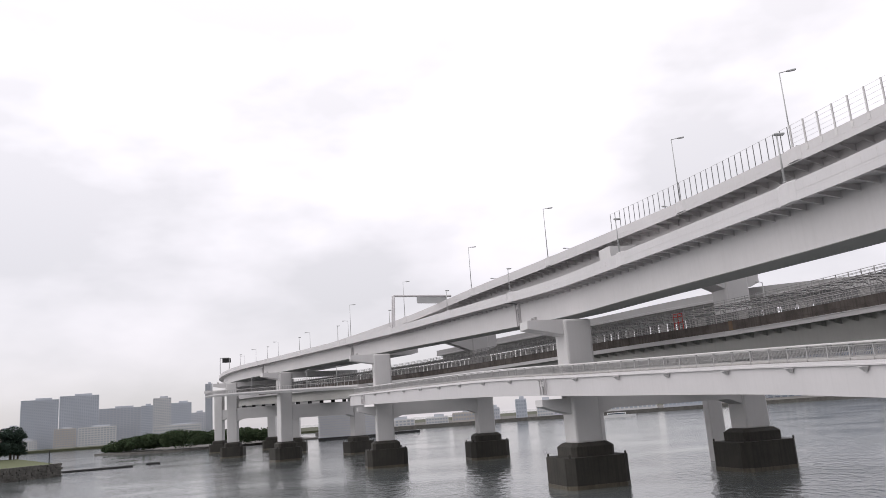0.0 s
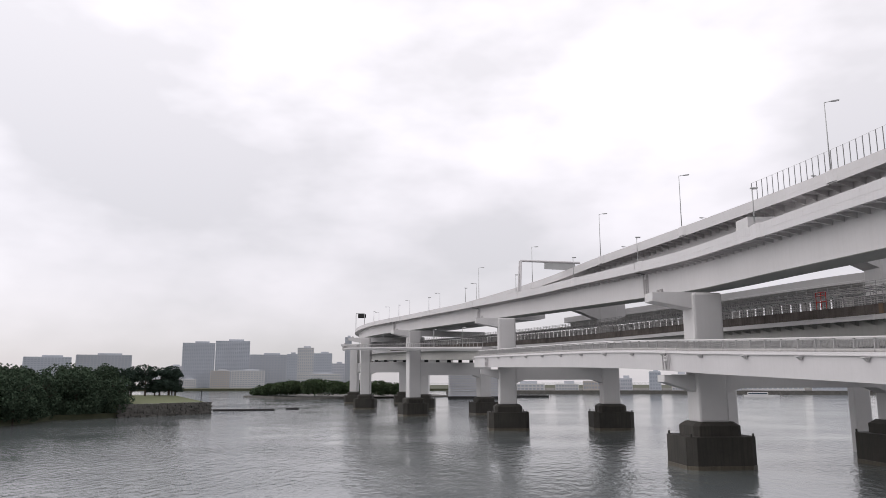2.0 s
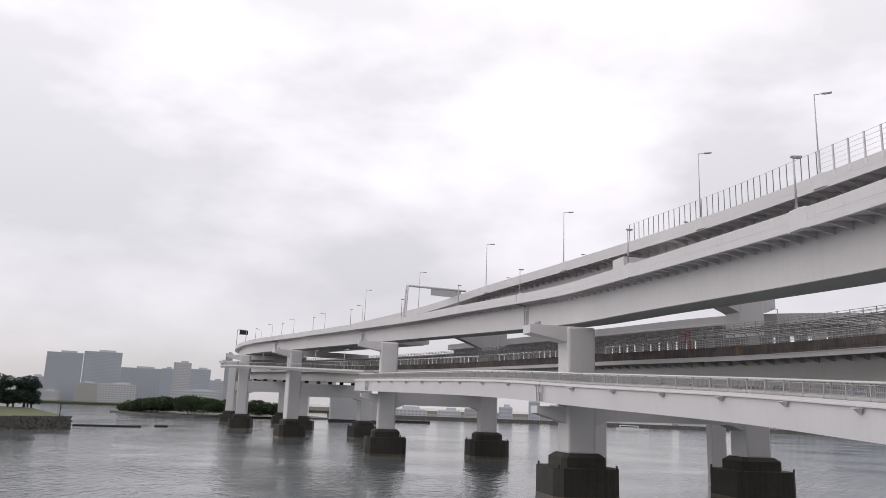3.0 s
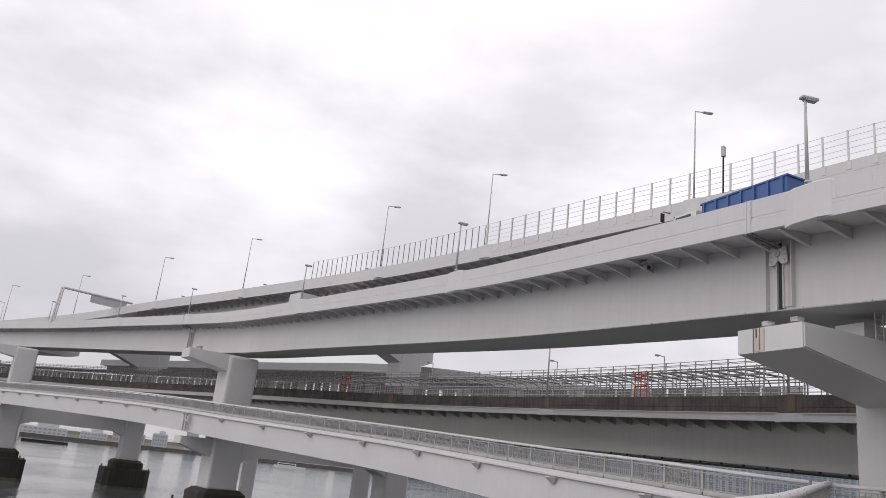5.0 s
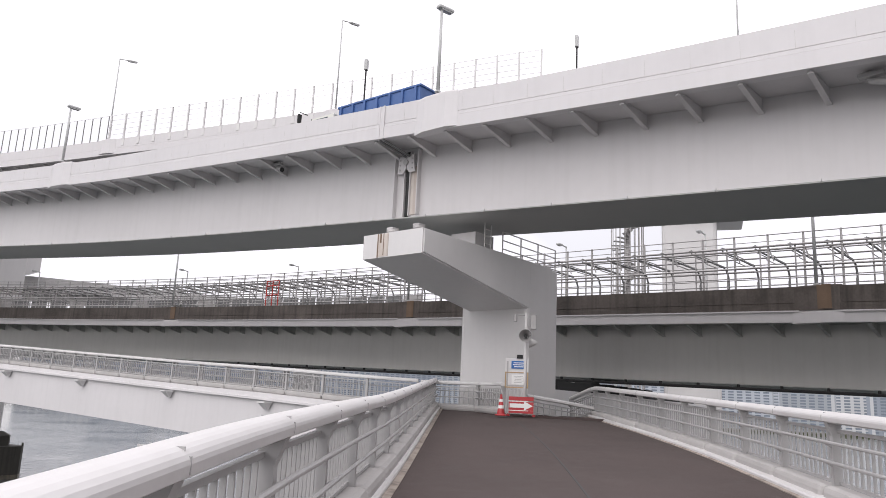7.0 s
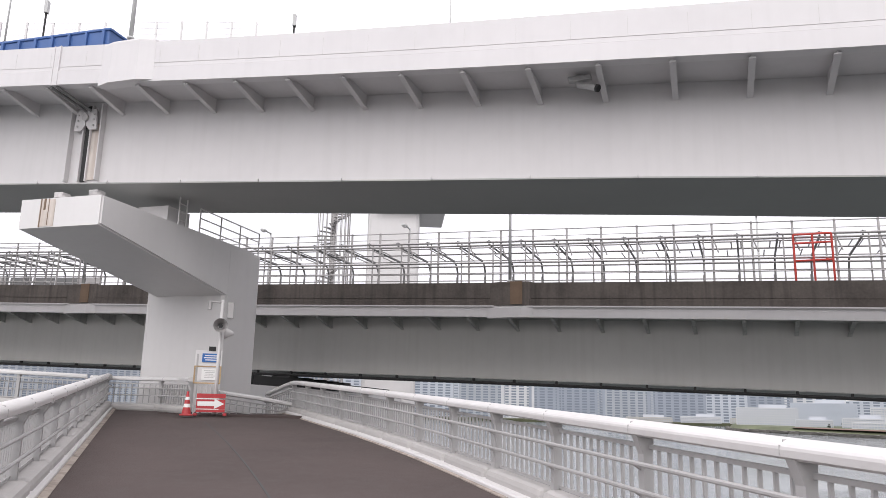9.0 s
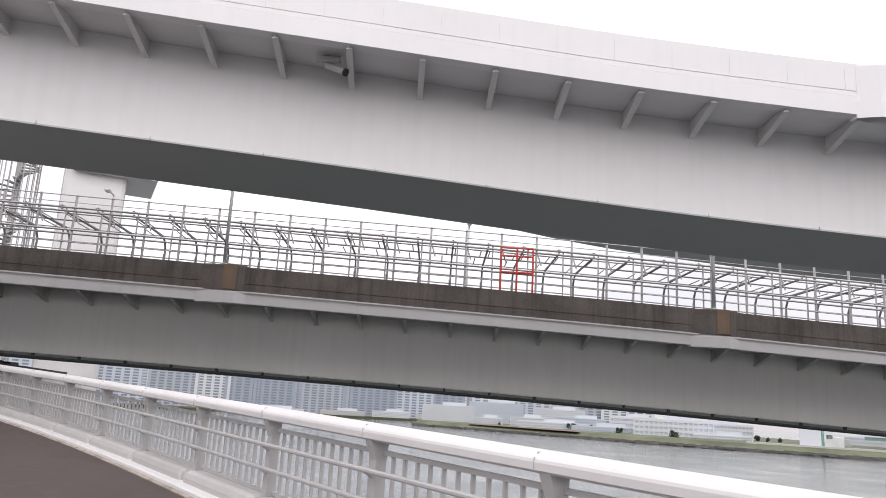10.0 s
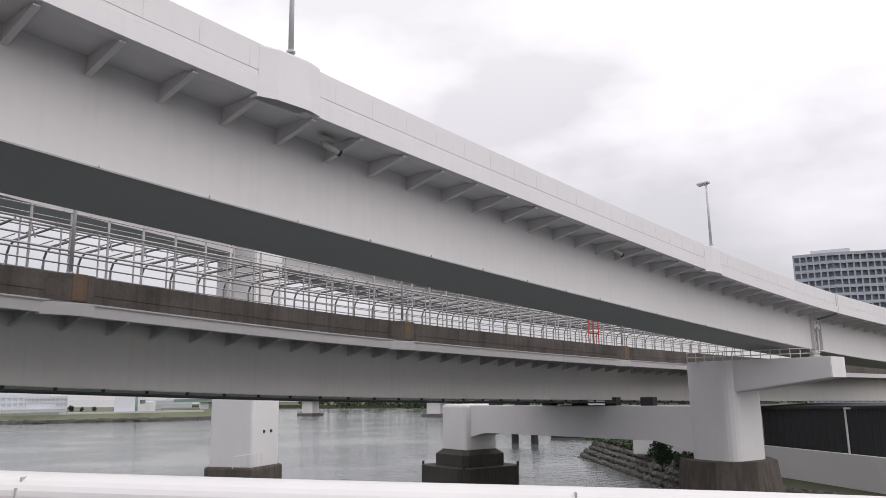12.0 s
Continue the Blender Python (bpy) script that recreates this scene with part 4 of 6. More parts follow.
def red_gate(y, w=1.35):
    """Red tube frame in the scaffold run."""
    p, t = nearest(MIDDLE, y)
    g = thing("scaffold_gate", "bright red steel scaffold gate frame", "scaffold gate", "red gates", at=(0, 0, 0))
    m = frame_at(p + side_of(t) * 0.46 + Vector((0, 0, -0.05)), t)
    for a, b in (((-w / 2, 0, 0), (-w / 2, 0, 2.0)), ((w / 2, 0, 0), (w / 2, 0, 2.0)), ((0, 0, 0), (0, 0, 2.0)), ((-w / 2, 0, 2.0), (w / 2, 0, 2.0)), ((-w / 2, 0, 0.95), (w / 2, 0, 0.95)), ((-w / 2, 0, 1.65), (w / 2, 0, 1.65))):
        bm = bmesh.new()
        rod(bm, m @ Vector(a), m @ Vector(b), 0.042, 6)
        part("tube", bm, M_RED, g)
    return g


for y in (-0.75, 48.9, -47.8, 88.7):
    red_gate(y)

# ---- second footpath, along the front legs of the viaduct ----
walk_two = thing("footbridge", "white steel footbridge girder running along the viaduct piers", "footbridge")
bm = bmesh.new()
sweep(bm, WALK2, [(0, 0.0), (3.4, 0.0), (3.4, -0.3), (3.1, -0.32), (3.1, -2.3), (0.12, -2.3), (0.10, -0.34), (-0.08, -0.32), (-0.08, -0.22), (-0.02, -0.2)])
part("girder", bm, M_PAINT, walk_two)
bm = bmesh.new()
prism(bm, [(-0.32, 0), (0.32, 0), (0.22, 0.42), (-0.22, 0.42)], -0.02, 0.05)
prism(bm, [(-0.12, 0), (0.12, 0), (0.10, 0.06), (-0.10, 0.06)], -0.30, -0.02, [(-0.28, 0), (0.28, 0), (0.2, 0.38), (-0.2, 0.38)])
drain = mesh_of("light_bracket", bm, M_RAIL)
mark = even(WALK2, 7.6)
for p, t in zip(mark, tangents(mark)):
    if 26 < p.y < 160:
        piece("light_bracket", drain, frame_at(p + Vector((0, 0, -0.42)), t), walk_two)
for y in (89, 152):
    girder_joint(y, WALK2, -0.02, 0.3, 2.2, walk_two)


# ---- railings ----
def railing(name, label, path, out, gap=2.2, fine=True):
    """Path railing on posts a gap apart. out: +1 where the outside lies to the right of the way."""
    root = thing(name, label, "railing", "footpath railings")
    pts = even(path, gap)

    def o(v):
        return v * out
    bm = bmesh.new()
    sweep(bm, even(path, 0.55), [(o(-0.125), 1.07)] + [(o(-0.13 * math.cos(math.pi * k / 12)), 1.12 + 0.08 * math.sin(math.pi * k / 12)) for k in range(13)] + [(o(0.125), 1.07), (o(0.09), 1.05), (o(-0.09), 1.05)])
    part("top_rail", bm, M_RAIL, root, "broad pale rounded handrail")
    for z in (0.55, 0.80):
        bm = bmesh.new()
        sweep(bm, shift(pts, o(-0.14), z), [(0.022, 0.009), (0.009, 0.022), (-0.009, 0.022), (-0.022, 0.009), (-0.022, -0.009), (-0.009, -0.022), (0.009, -0.022), (0.022, -0.009)])
        part("pipe_rail", bm, M_RAIL_G, root)
    for z in (0.27, 0.95):
        bm = bmesh.new()
        sweep(bm, shift(pts, o(0.05), z), [(0.025, 0.02), (-0.025, 0.02), (-0.025, -0.02), (0.025, -0.02)])
        part("slat_rail", bm, M_RAIL_G, root)
    bm = bmesh.new()
    outline = [(-0.05, 0.14), (0.07, 0.14), (0.06, 0.86), (0.08, 1.06), (-0.11, 1.06), (-0.04, 0.88)]
    v0 = [bm.verts.new((-0.052, -y * out, z)) for y, z in outline]
    v1 = [bm.verts.new((0.052, -y * out, z)) for y, z in outline]
    for i in range(6):
        bm.faces.new((v0[i], v0[(i + 1) % 6], v1[(i + 1) % 6], v1[i]))
    bm.faces.new(v0[::-1])
    bm.faces.new(v1)
    for z in (0.55, 0.80):
        rod(bm, (0, 0.04 * out, z - 0.06), (0, 0.14 * out, z), 0.02, 6)
    post = mesh_of("post", bm, M_RAIL_G)
    bm = bmesh.new()
    box(bm, (0, 0, 0.61), (0.022, 0.035, 0.68))
    slat = mesh_of("slat", bm, M_RAIL_G)
    bm = bmesh.new()
    box(bm, (0, 0.05 * out, 0.12), (gap - 0.05, 0.33, 0.25), bevel=0.085)
    kerb = mesh_of("kerb_block", bm, M_KERB)
    bm = bmesh.new()
    box(bm, (0, 0, 1.113), (0.007, 0.263, 0.074))
    box(bm, (0, 0, 1.135), (0.007, 0.20, 0.106))
    seam = mesh_of("rail_seam", bm, M_RAIL_G)
    tan = tangents(pts)
    for i, (p, t) in enumerate(zip(pts, tan)):
        piece("post", post, frame_at(p, t), root)
        if fine and i + 1 < len(pts):
            piece("rail_seam", seam, frame_at(p + t * 0.12, t, level=False), root)
    slats = bmesh.new()
    for a, b in zip(pts, pts[1:]):
        d = (b - a)
        m = frame_at((a + b) / 2, d.normalized(), level=False)
        kb = piece("kerb_block", kerb, m, root)
        kb.scale = (d.length / gap, 1, 1)
        n = 12 if fine else 14
        for i in range(1, n):
            q = a.lerp(b, i / n) - side_of(d) * (-0.05 * out)
            if fine:
                piece("slat", slat, frame_at(q, d), root)
            else:
                box(slats, (0, 0, 0.61), (0.022, 0.035, 0.68), frame_at(q, d))
    if fine:
        slats.free()
    else:
        tagged(part("slats", slats, M_RAIL_G, root), kind="stuff")
    return root


U2, N2, O2 = Vector((0.857, 0.5153, 0)), Vector((0.5153, -0.857, 0)), Vector((14.0, 3.8, 0))


def on_path(s, lat, z=None):
    p = O2 + U2 * s + N2 * lat
    p.z = (8.855 + 0.05 * (s - 5) if s > 5 else 8.70 + 0.031 * s if s > 0 else 8.70 + 0.032 * s if s > -1.9 else 8.64 + 0.06 * (s + 1.9) if s > -5 else 8.454 + 0.098 * (s + 5) if s > -16 else 7.376 + 0.05 * (s + 16)) if z is None else z
    return p


right_line = smooth_path([on_path(-26.25, 0.52, 7.2), on_path(-10, 0.1, 8.22), on_path(-4, 0.05, 8.60), on_path(0, 0, 8.755), on_path(8, -0.1, 9.06), on_path(14, -0.6, 9.33), on_path(20, -1.5, 9.62), on_path(24, -2.1, 9.80), on_path(25, -2.35, 9.73), on_path(26.1, -3.0, 9.42)], 0.5)
left_line = smooth_path([on_path(-30, -5.3), on_path(-14, -4.88), on_path(-11, -4.83, 8.0), on_path(-8, -4.90, 8.28), on_path(-5, -5.21, 8.47), on_path(-2, -5.556, 8.645), on_path(2, -6.018, 8.80), on_path(6, -6.48, 8.95), on_path(15, -7.52, 9.40), on_path(24.5, -8.61, 9.88)], 0.5)
railing("path_railing", "pale painted steel path railing with slats and kerb blocks", right_line, 1, 2.2)
railing("path_railing", "pale painted steel path railing with slats and kerb blocks", left_line, -1, 1.9)
w2_front = [p.copy() for p in WALK2 if p.y < 158]
railing("bridge_railing", "pale railing on the outer edge of the white footbridge", shift(w2_front, 0.28), -1, fine=False)
railing("bridge_railing", "pale railing on the inner edge of the white footbridge", shift([p for p in WALK2 if 31 < p.y < 158], 3.15), 1, fine=False)
railing("landing_railing", "low pale railing round the foot of the pier", [Vector((30.3, 24.3, 9.8)), Vector((31.1, 22.5, 9.8)), Vector((31.0, 20.9, 9.8)), Vector((29.9, 19.9, 9.75))], -1)
railing("landing_railing", "low pale railing sloping down beside the pier", [Vector((31.0, 19.6, 9.37)), Vector((32.3, 18.9, 9.22)), Vector((33.8, 18.1, 9.0))], -1)

# deck of the near path with its girder, white kerb lines and gutters
path_deck = thing("footpath_deck", "brown-grey asphalt footpath on a white steel girder", "footpath")
bm = bmesh.new()
n = 60
rl, ll = even(right_line[:], 0.5), even(left_line[:], 0.5)
cut = [p for p in rl if (p - O2).dot(U2) <= 27.0]
a_, b_ = even(cut, (sum((q - p).length for p, q in zip(cut, cut[1:]))) / n), even(ll, (sum((q - p).length for p, q in zip(ll, ll[1:]))) / n)
quads = []
for p, q in zip(a_, b_):
    quads.append((bm.verts.new(p), bm.verts.new(q), bm.verts.new(q - Vector((0, 0, 0.25))), bm.verts.new(p - Vector((0, 0, 0.25)))))
for s, e in zip(quads, quads[1:]):
    for i in range(4):
        bm.faces.new((s[i], s[(i + 1) % 4], e[(i + 1) % 4], e[i]))
bm.faces.new(quads[0][::-1])
bm.faces.new(quads[-1])
part("asphalt", bm, M_PATH, path_deck, "worn brown-grey asphalt")
bm = bmesh.new()
prism(bm, [(30.2, 24.2), (29.6, 19.5), (31.2, 16.3), (32.6, 17.4), (30.8, 19.2), (31.3, 20.9), (31.3, 22.6), (30.6, 24.6)], 9.3, 9.775)
part("landing", bm, M_PATH, path_deck)
for line, out in ((right_line, 1), (left_line, -1)):
    cutl = [p for p in line if (p - O2).dot(U2) <= 27.5]
    wide = 0.33 if out > 0 else 0.275
    bm = bmesh.new()
    sweep(bm, cutl, [(-0.10 * out, 0.0), (-0.10 * out, 0.10), (-0.13 * out, 0.11), (-(wide - 0.02) * out, 0.085), (-wide * out, 0.06), (-wide * out, -0.1), (-0.10 * out, -0.1)])
    part("kerb", bm, M_RAIL, path_deck, "white kerb line")
    bm = bmesh.new()
    sweep(bm, cutl, [(-(wide + 0.004) * out, 0.025), (-(wide + 0.004) * out, -0.05), (-0.385 * out, -0.05), (-0.385 * out, 0.012)])
    part("gutter", bm, M_GUTTER, path_deck, "stained concrete gutter")
    bm = bmesh.new()
    sweep(bm, cutl, [(0.26 * out, 0.03), (-0.095 * out, 0.03), (-0.095 * out, -0.45), (0.26 * out, -0.45)])
    part("edge_beam", bm, M_PAINT, path_deck)
bm = bmesh.new()
mid_line = [p.lerp(q, 0.5) for p, q in zip(a_, b_)]
sweep(bm, mid_line, [(-1.6, -0.26), (1.6, -0.26), (1.6, -1.9), (-1.6, -1.9)])
part("girder", bm, M_PAINT, path_deck)
bm = bmesh.new()
sweep(bm, [p.lerp(q, 0.54) for p, q in zip(a_, b_) if -4 < (p - O2).dot(U2) < 21], [(-0.016, 0.004), (0.016, 0.004), (0.016, -0.01), (-0.016, -0.01)])
part("sealed_joint", bm, M_ROAD, path_deck, "dark sealed joint along the asphalt")
for s in (-20, 14):
    c = on_path(s, -3.5)
    bm = bmesh.new()
    box(bm, (c.x, c.y, (c.z - 1.9 - 3) / 2), (1.6, 1.6, c.z - 1.9 + 3), bevel=0.2)
    part("support", bm, M_PIER, path_deck)

# ---- barrier, notice board and loudspeaker by the pier ----


def facing_camera_side(p):
    """x to the right as one comes up the path, y onwards along it."""
    m = Matrix((Vector((0.5153, -0.857, 0)), Vector((0.857, 0.5153, 0)), Vector((0, 0, 1)))).transposed().to_4x4()
    m.translation = p
    return m


barrier = thing("arrow_barrier", "red and white barrier board with a white arrow", "barrier")
mb = facing_camera_side((29.35, 18.75, 9.73)) @ Matrix.Diagonal((0.9, 1, 0.72, 1))
for x in (-0.5, 0.5):
    bm = bmesh.new()
    box(bm, (x, 0.1, 0.06), (0.12, 0.5, 0.12), mb, bevel=0.02)
    part("foot", bm, M_ORANGE, barrier)
for z, h in ((0.22, 0.14), (0.50, 0.42), (0.86, 0.2)):
    bm = bmesh.new()
    box(bm, (0, 0, z), (0.98, 0.04, h - 0.01), mb)
    part("board", bm, M_ORANGE, barrier, "red plastic board")
for z in (0.285, 0.735):
    bm = bmesh.new()
    box(bm, (-0.12, -0.023, z), (0.8, 0.012, 0.035), mb)
    part("stripe", bm, M_WHITE, barrier)
bm = bmesh.new()
vs = [bm.verts.new(mb @ Vector((x, -0.03, z))) for x, z in [(-0.45, 0.42), (0.12, 0.42), (0.12, 0.30), (0.46, 0.52), (0.12, 0.74), (0.12, 0.62), (-0.45, 0.62)]]
f = bm.faces.new(vs)
ex = bmesh.ops.extrude_face_region(bm, geom=[f])
bmesh.ops.translate(bm, vec=mb.to_3x3() @ Vector((0, 0.008, 0)), verts=[v for v in ex["geom"] if isinstance(v, bmesh.types.BMVert)])
part("arrow", bm, M_WHITE, barrier, "white arrow pointing along the path")

cone = thing("traffic_cone", "red traffic cone with white bands", "traffic cone")
mc = facing_camera_side((28.75, 19.2, 9.73))
bm = bmesh.new()
box(bm, (0, 0, 0.025), (0.38, 0.38, 0.05), mc, bevel=0.015)
part("base", bm, M_ORANGE, cone)
for z0, z1, mat in ((0.05, 0.25, M_ORANGE), (0.25, 0.36, M_WHITE), (0.36, 0.48, M_ORANGE), (0.48, 0.57, M_WHITE), (0.57, 0.74, M_ORANGE)):
    bm = bmesh.new()
    r0, r1 = 0.15 - 0.16 * z0, 0.15 - 0.16 * z1
    bmesh.ops.create_cone(bm, cap_ends=True, segments=16, radius1=r0, radius2=r1, depth=z1 - z0, matrix=mc @ Matrix.Translation((0, 0, (z0 + z1) / 2)))
    part("band", bm, mat, cone)

board = thing("notice_board", "tan framed notice board with blue sign and map", "notice board")
mn = facing_camera_side((29.82, 19.28, 9.6))
for x in (-0.34, 0.34):
    bm = bmesh.new()
    box(bm, (x, 0, 1.05), (0.06, 0.06, 2.1), mn)
    part("leg", bm, M_RAIL_G, board)
bm = bmesh.new()
box(bm, (0, 0.0, 1.72), (0.86, 0.05, 1.0), mn, bevel=0.01)
part("panel", bm, M_RAIL, board)
for cx, cz, w0, h0 in ((-0.405, 1.42, 0.05, 0.56), (0.405, 1.42, 0.05, 0.56), (0, 1.16, 0.86, 0.045), (0, 1.70, 0.86, 0.035)):
    bm = bmesh.new()
    box(bm, (cx, -0.035, cz), (w0, 0.03, h0), mn, bevel=0.006)
    part("frame", bm, M_TAN, board, "tan wooden frame strip")
for k in range(5):
    bm = bmesh.new()
    box(bm, (0.06 + 0.02 * (k % 2), -0.072, 1.56 - 0.055 * k), (0.34 - 0.05 * (k % 3), 0.006, 0.014), mn)
    part("text_bar", bm, M_RAIL_G, board)
bm = bmesh.new()
box(bm, (0.06, -0.06, 1.44), (0.48, 0.02, 0.36), mn)
part("map", bm, M_WHITE, board, "faded map sheet")
bm = bmesh.new()
box(bm, (0.08, -0.045, 1.98), (0.56, 0.03, 0.28), mn)
sg = part("blue_sign", bm, M_SIGNBLUE, board, "blue sign with white text lines")
for k, (w, z) in enumerate(((0.4, 2.05), (0.46, 1.98), (0.36, 1.91))):
    bm = bmesh.new()
    box(bm, (0.08, -0.063, z), (w, 0.008, 0.03), mn)
    part("text_bar", bm, M_WHITE, sg)
bm = bmesh.new()
box(bm, (0.1, -0.02, 2.28), (0.22, 0.1, 0.14), mn)
part("lamp_box", bm, M_DARK, board)
for x in (-0.2, -0.05, 0.1):
    bm = bmesh.new()
    box(bm, (x, 0.05, 0.65), (0.09, 0.06, 0.9), mn)
    part("bracing", bm, M_RAIL_G, board)

horn = thing("loudspeaker_pole", "white pole with horn loudspeaker and small camera", "loudspeaker")
mh = facing_camera_side((29.95, 19.0, 9.42))
bm = bmesh.new()
rod(bm, mh @ Vector((0, 0, 0)), mh @ Vector((0, 0, 4.1)), 0.065, 12, 0.055)
part("pole", bm, M_RAIL, horn, smooth=True)
bm = bmesh.new()
bmesh.ops.create_cone(bm, cap_ends=False, segments=20, radius1=0.08, radius2=0.23, depth=0.34, matrix=mh @ Matrix.Translation((0, -0.32, 3.2)) @ Matrix.Rotation(radians(90), 4, "X"))
hb = part("horn", bm, M_STEEL, horn, "grey horn mouth", smooth=True)
bm = bmesh.new()
rod(bm, mh @ Vector((0, -0.36, 3.2)), mh @ Vector((0, -0.12, 3.2)), 0.07, 12)
part("driver", bm, M_DARK, hb)
bm = bmesh.new()
box(bm, (0.28, 0, 3.75), (0.2, 0.16, 0.55), mh, bevel=0.02)
part("control_box", bm, M_STEEL, horn)
bm = bmesh.new()
rod(bm, mh @ Vector((0, 0, 4.0)), mh @ Vector((-0.4, -0.05, 4.02)), 0.03, 8)
rod(bm, mh @ Vector((-0.4, -0.05, 4.02)), mh @ Vector((-0.4, -0.05, 3.75)), 0.07, 10)
part("dome_camera", bm, M_STEEL, horn)
bm = bmesh.new()
bmesh.ops.create_cone(bm, cap_ends=True, segments=18, radius1=0.05, radius2=0.2, depth=0.3, matrix=mh @ Matrix.Translation((0.28, 0.1, 3.0)) @ Matrix.Rotation(radians(-90), 4, "Y"))
part("second_horn", bm, M_RAIL, horn, smooth=True)

# small cameras and drain pipes hanging under the front deck's edge
for y in (6.7, -9.0, -25.8, 30.5):
    p, t = nearest(FRONT, y)
    m = frame_at(p + side_of(t) * 0.9 + Vector((0, 0, -1.33)), t)
    cam_box = thing("drain_pipe", "short white drain pipe with dark mouth under the deck", "drain pipe", "drains")
    bm = bmesh.new()
    rod(bm, m @ Vector((0.05, -0.1, 0.08)), m @ Vector((0.05, -0.1, -0.18)), 0.09, 10)
    rod(bm, m @ Vector((0.05, -0.1, -0.16)), m @ Vector((-0.42, 0.05, -0.36)), 0.085, 10)
    part("pipe", bm, M_RAIL_G, cam_box)
    bm = bmesh.new()
    rod(bm, m @ Vector((-0.42, 0.05, -0.36)), m @ Vector((-0.48, 0.07, -0.39)), 0.10, 10)
    part("mouth", bm, M_DARK, cam_box)
    bm = bmesh.new()
    box(bm, (0, 0, -0.05), (0.6, 0.2, 0.12), m, bevel=0.02)
    part("bracket", bm, M_RAIL_G, cam_box)

# ---- overhead sign gantry ----
gantry = thing("sign_gantry", "white steel sign gantry over the road with a sign panel", "sign gantry")
pg, tg = nearest(FRONT, 151)
sgm = frame_at(pg + Vector((0, 0, -0.1)), tg)
for a, b, r in (((0, 0, 0), (0.3, -0.6, 6.4), 0.22), ((-1.0, 0, 0), (-0.3, -0.6, 6.4), 0.18), ((0, -0.6, 6.4), (0, -14, 6.6), 0.24)):
    bm = bmesh.new()
    rod(bm, sgm @ Vector(a), sgm @ Vector(b), r, 8)
    part("tube", bm, M_PAINT, gantry)
bm = bmesh.new()
box(bm, (0, -9.4, 5.7), (0.15, 7.0, 1.5), sgm)
part("sign_panel", bm, M_LAMP, gantry, "grey back of a sign panel")
for k in range(9):
    bm = bmesh.new()
    box(bm, (0.12, -6.2 - 0.8 * k, 5.7), (0.1, 0.07, 1.5), sgm)
    part("stiffener", bm, M_DARK, gantry)
g2 = thing("road_sign", "small road sign frame on the far bend", "road sign")
pg, tg = nearest(FRONT, 296)
sg2 = frame_at(pg, tg)
for a, b in (((0, 0, 0), (0, 0, 6.2)), ((0, -3.4, 0), (0, -3.4, 6.2)), ((0, 0, 6.2), (0, -3.4, 6.2))):
    bm = bmesh.new()
    rod(bm, sg2 @ Vector(a), sg2 @ Vector(b), 0.14, 6)
    part("tube", bm, M_LAMP, g2)
bm = bmesh.new()
box(bm, (0, -2.4, 5.2), (0.1, 3.2, 1.7), sg2)
part("sign_panel", bm, M_DARK, g2)

# ---- truck on the front viaduct ----
pt, tt = nearest(FRONT, 26.6)
truck = thing("dump_truck", "blue tipper truck with pale cab on the viaduct", "truck")
mt = frame_at(pt + side_of(tt) * 3.1 + Vector((0, 0, -1.05)), tt) @ Matrix.Diagonal((1.04, 1.04, 1.06, 1))
bm = bmesh.new()
box(bm, (-1.1, 0, 1.62), (4.6, 2.3, 1.34), mt, bevel=0.05)
bed = part("tipper_body", bm, M_BLUE, truck, "blue steel tipper body")
for k in range(7):
    for s in (-1, 1):
        bm = bmesh.new()
        box(bm, (-3.2 + k * 0.7, s * 1.18, 1.62), (0.1, 0.1, 1.3), mt)
        part("rib", bm, M_BLUE, bed)
bm = bmesh.new()
box(bm, (-1.1, 0, 2.30), (4.7, 2.38, 0.1), mt, bevel=0.03)
part("top_rim", bm, M_BLUE, bed)
bm = bmesh.new()
prism(bm, [(1.55, -1.15), (3.3, -1.15), (3.3, 1.15), (1.55, 1.15)], 0.6, 1.55)
prism(bm, [(1.55, -1.15), (3.3, -1.15), (3.3, 1.15), (1.55, 1.15)], 1.55, 2.2, [(1.6, -1.05), (3.0, -1.05), (3.0, 1.05), (1.6, 1.05)])
bmesh.ops.transform(bm, matrix=mt, verts=bm.verts)
cab = part("cab", bm, M_CAB, truck, "pale cream cab")
for s in (-1, 1):
    bm = bmesh.new()
    box(bm, (2.4, s * 1.11, 1.86), (0.95, 0.03, 0.45), mt)
    part("side_window", bm, M_GLASS, cab)
    bm = bmesh.new()
    rod(bm, mt @ Vector((3.2, s * 1.15, 2.4)), mt @ Vector((3.45, s * 1.4, 2.5)), 0.025, 6)
    box(bm, (3.45, s * 1.4, 2.2), (0.06, 0.2, 0.42), mt)
    part("mirror", bm, M_DARK, cab)
bm = bmesh.new()
box(bm, (3.17, 0, 2.0), (0.04, 1.9, 0.55), mt @ Matrix.Rotation(0, 4, "Y"))
part("windscreen", bm, M_GLASS, cab)
bm = bmesh.new()
box(bm, (-0.2, 0, 0.85), (6.4, 0.9, 0.35), mt)
part("chassis", bm, M_DARK, truck)
for x in (2.5, -1.4, -2.6):
    for s in (-1, 1):
        bm = bmesh.new()
        rod(bm, mt @ Vector((x, s * 0.8, 0.5)), mt @ Vector((x, s * 1.12, 0.5)), 0.5, 20)
        w = part("wheel", bm, M_DARK, truck)
        bm = bmesh.new()
        rod(bm, mt @ Vector((x, s * 1.1, 0.5)), mt @ Vector((x, s * 1.14, 0.5)), 0.26, 14)
        part("rim", bm, M_STEEL, w)

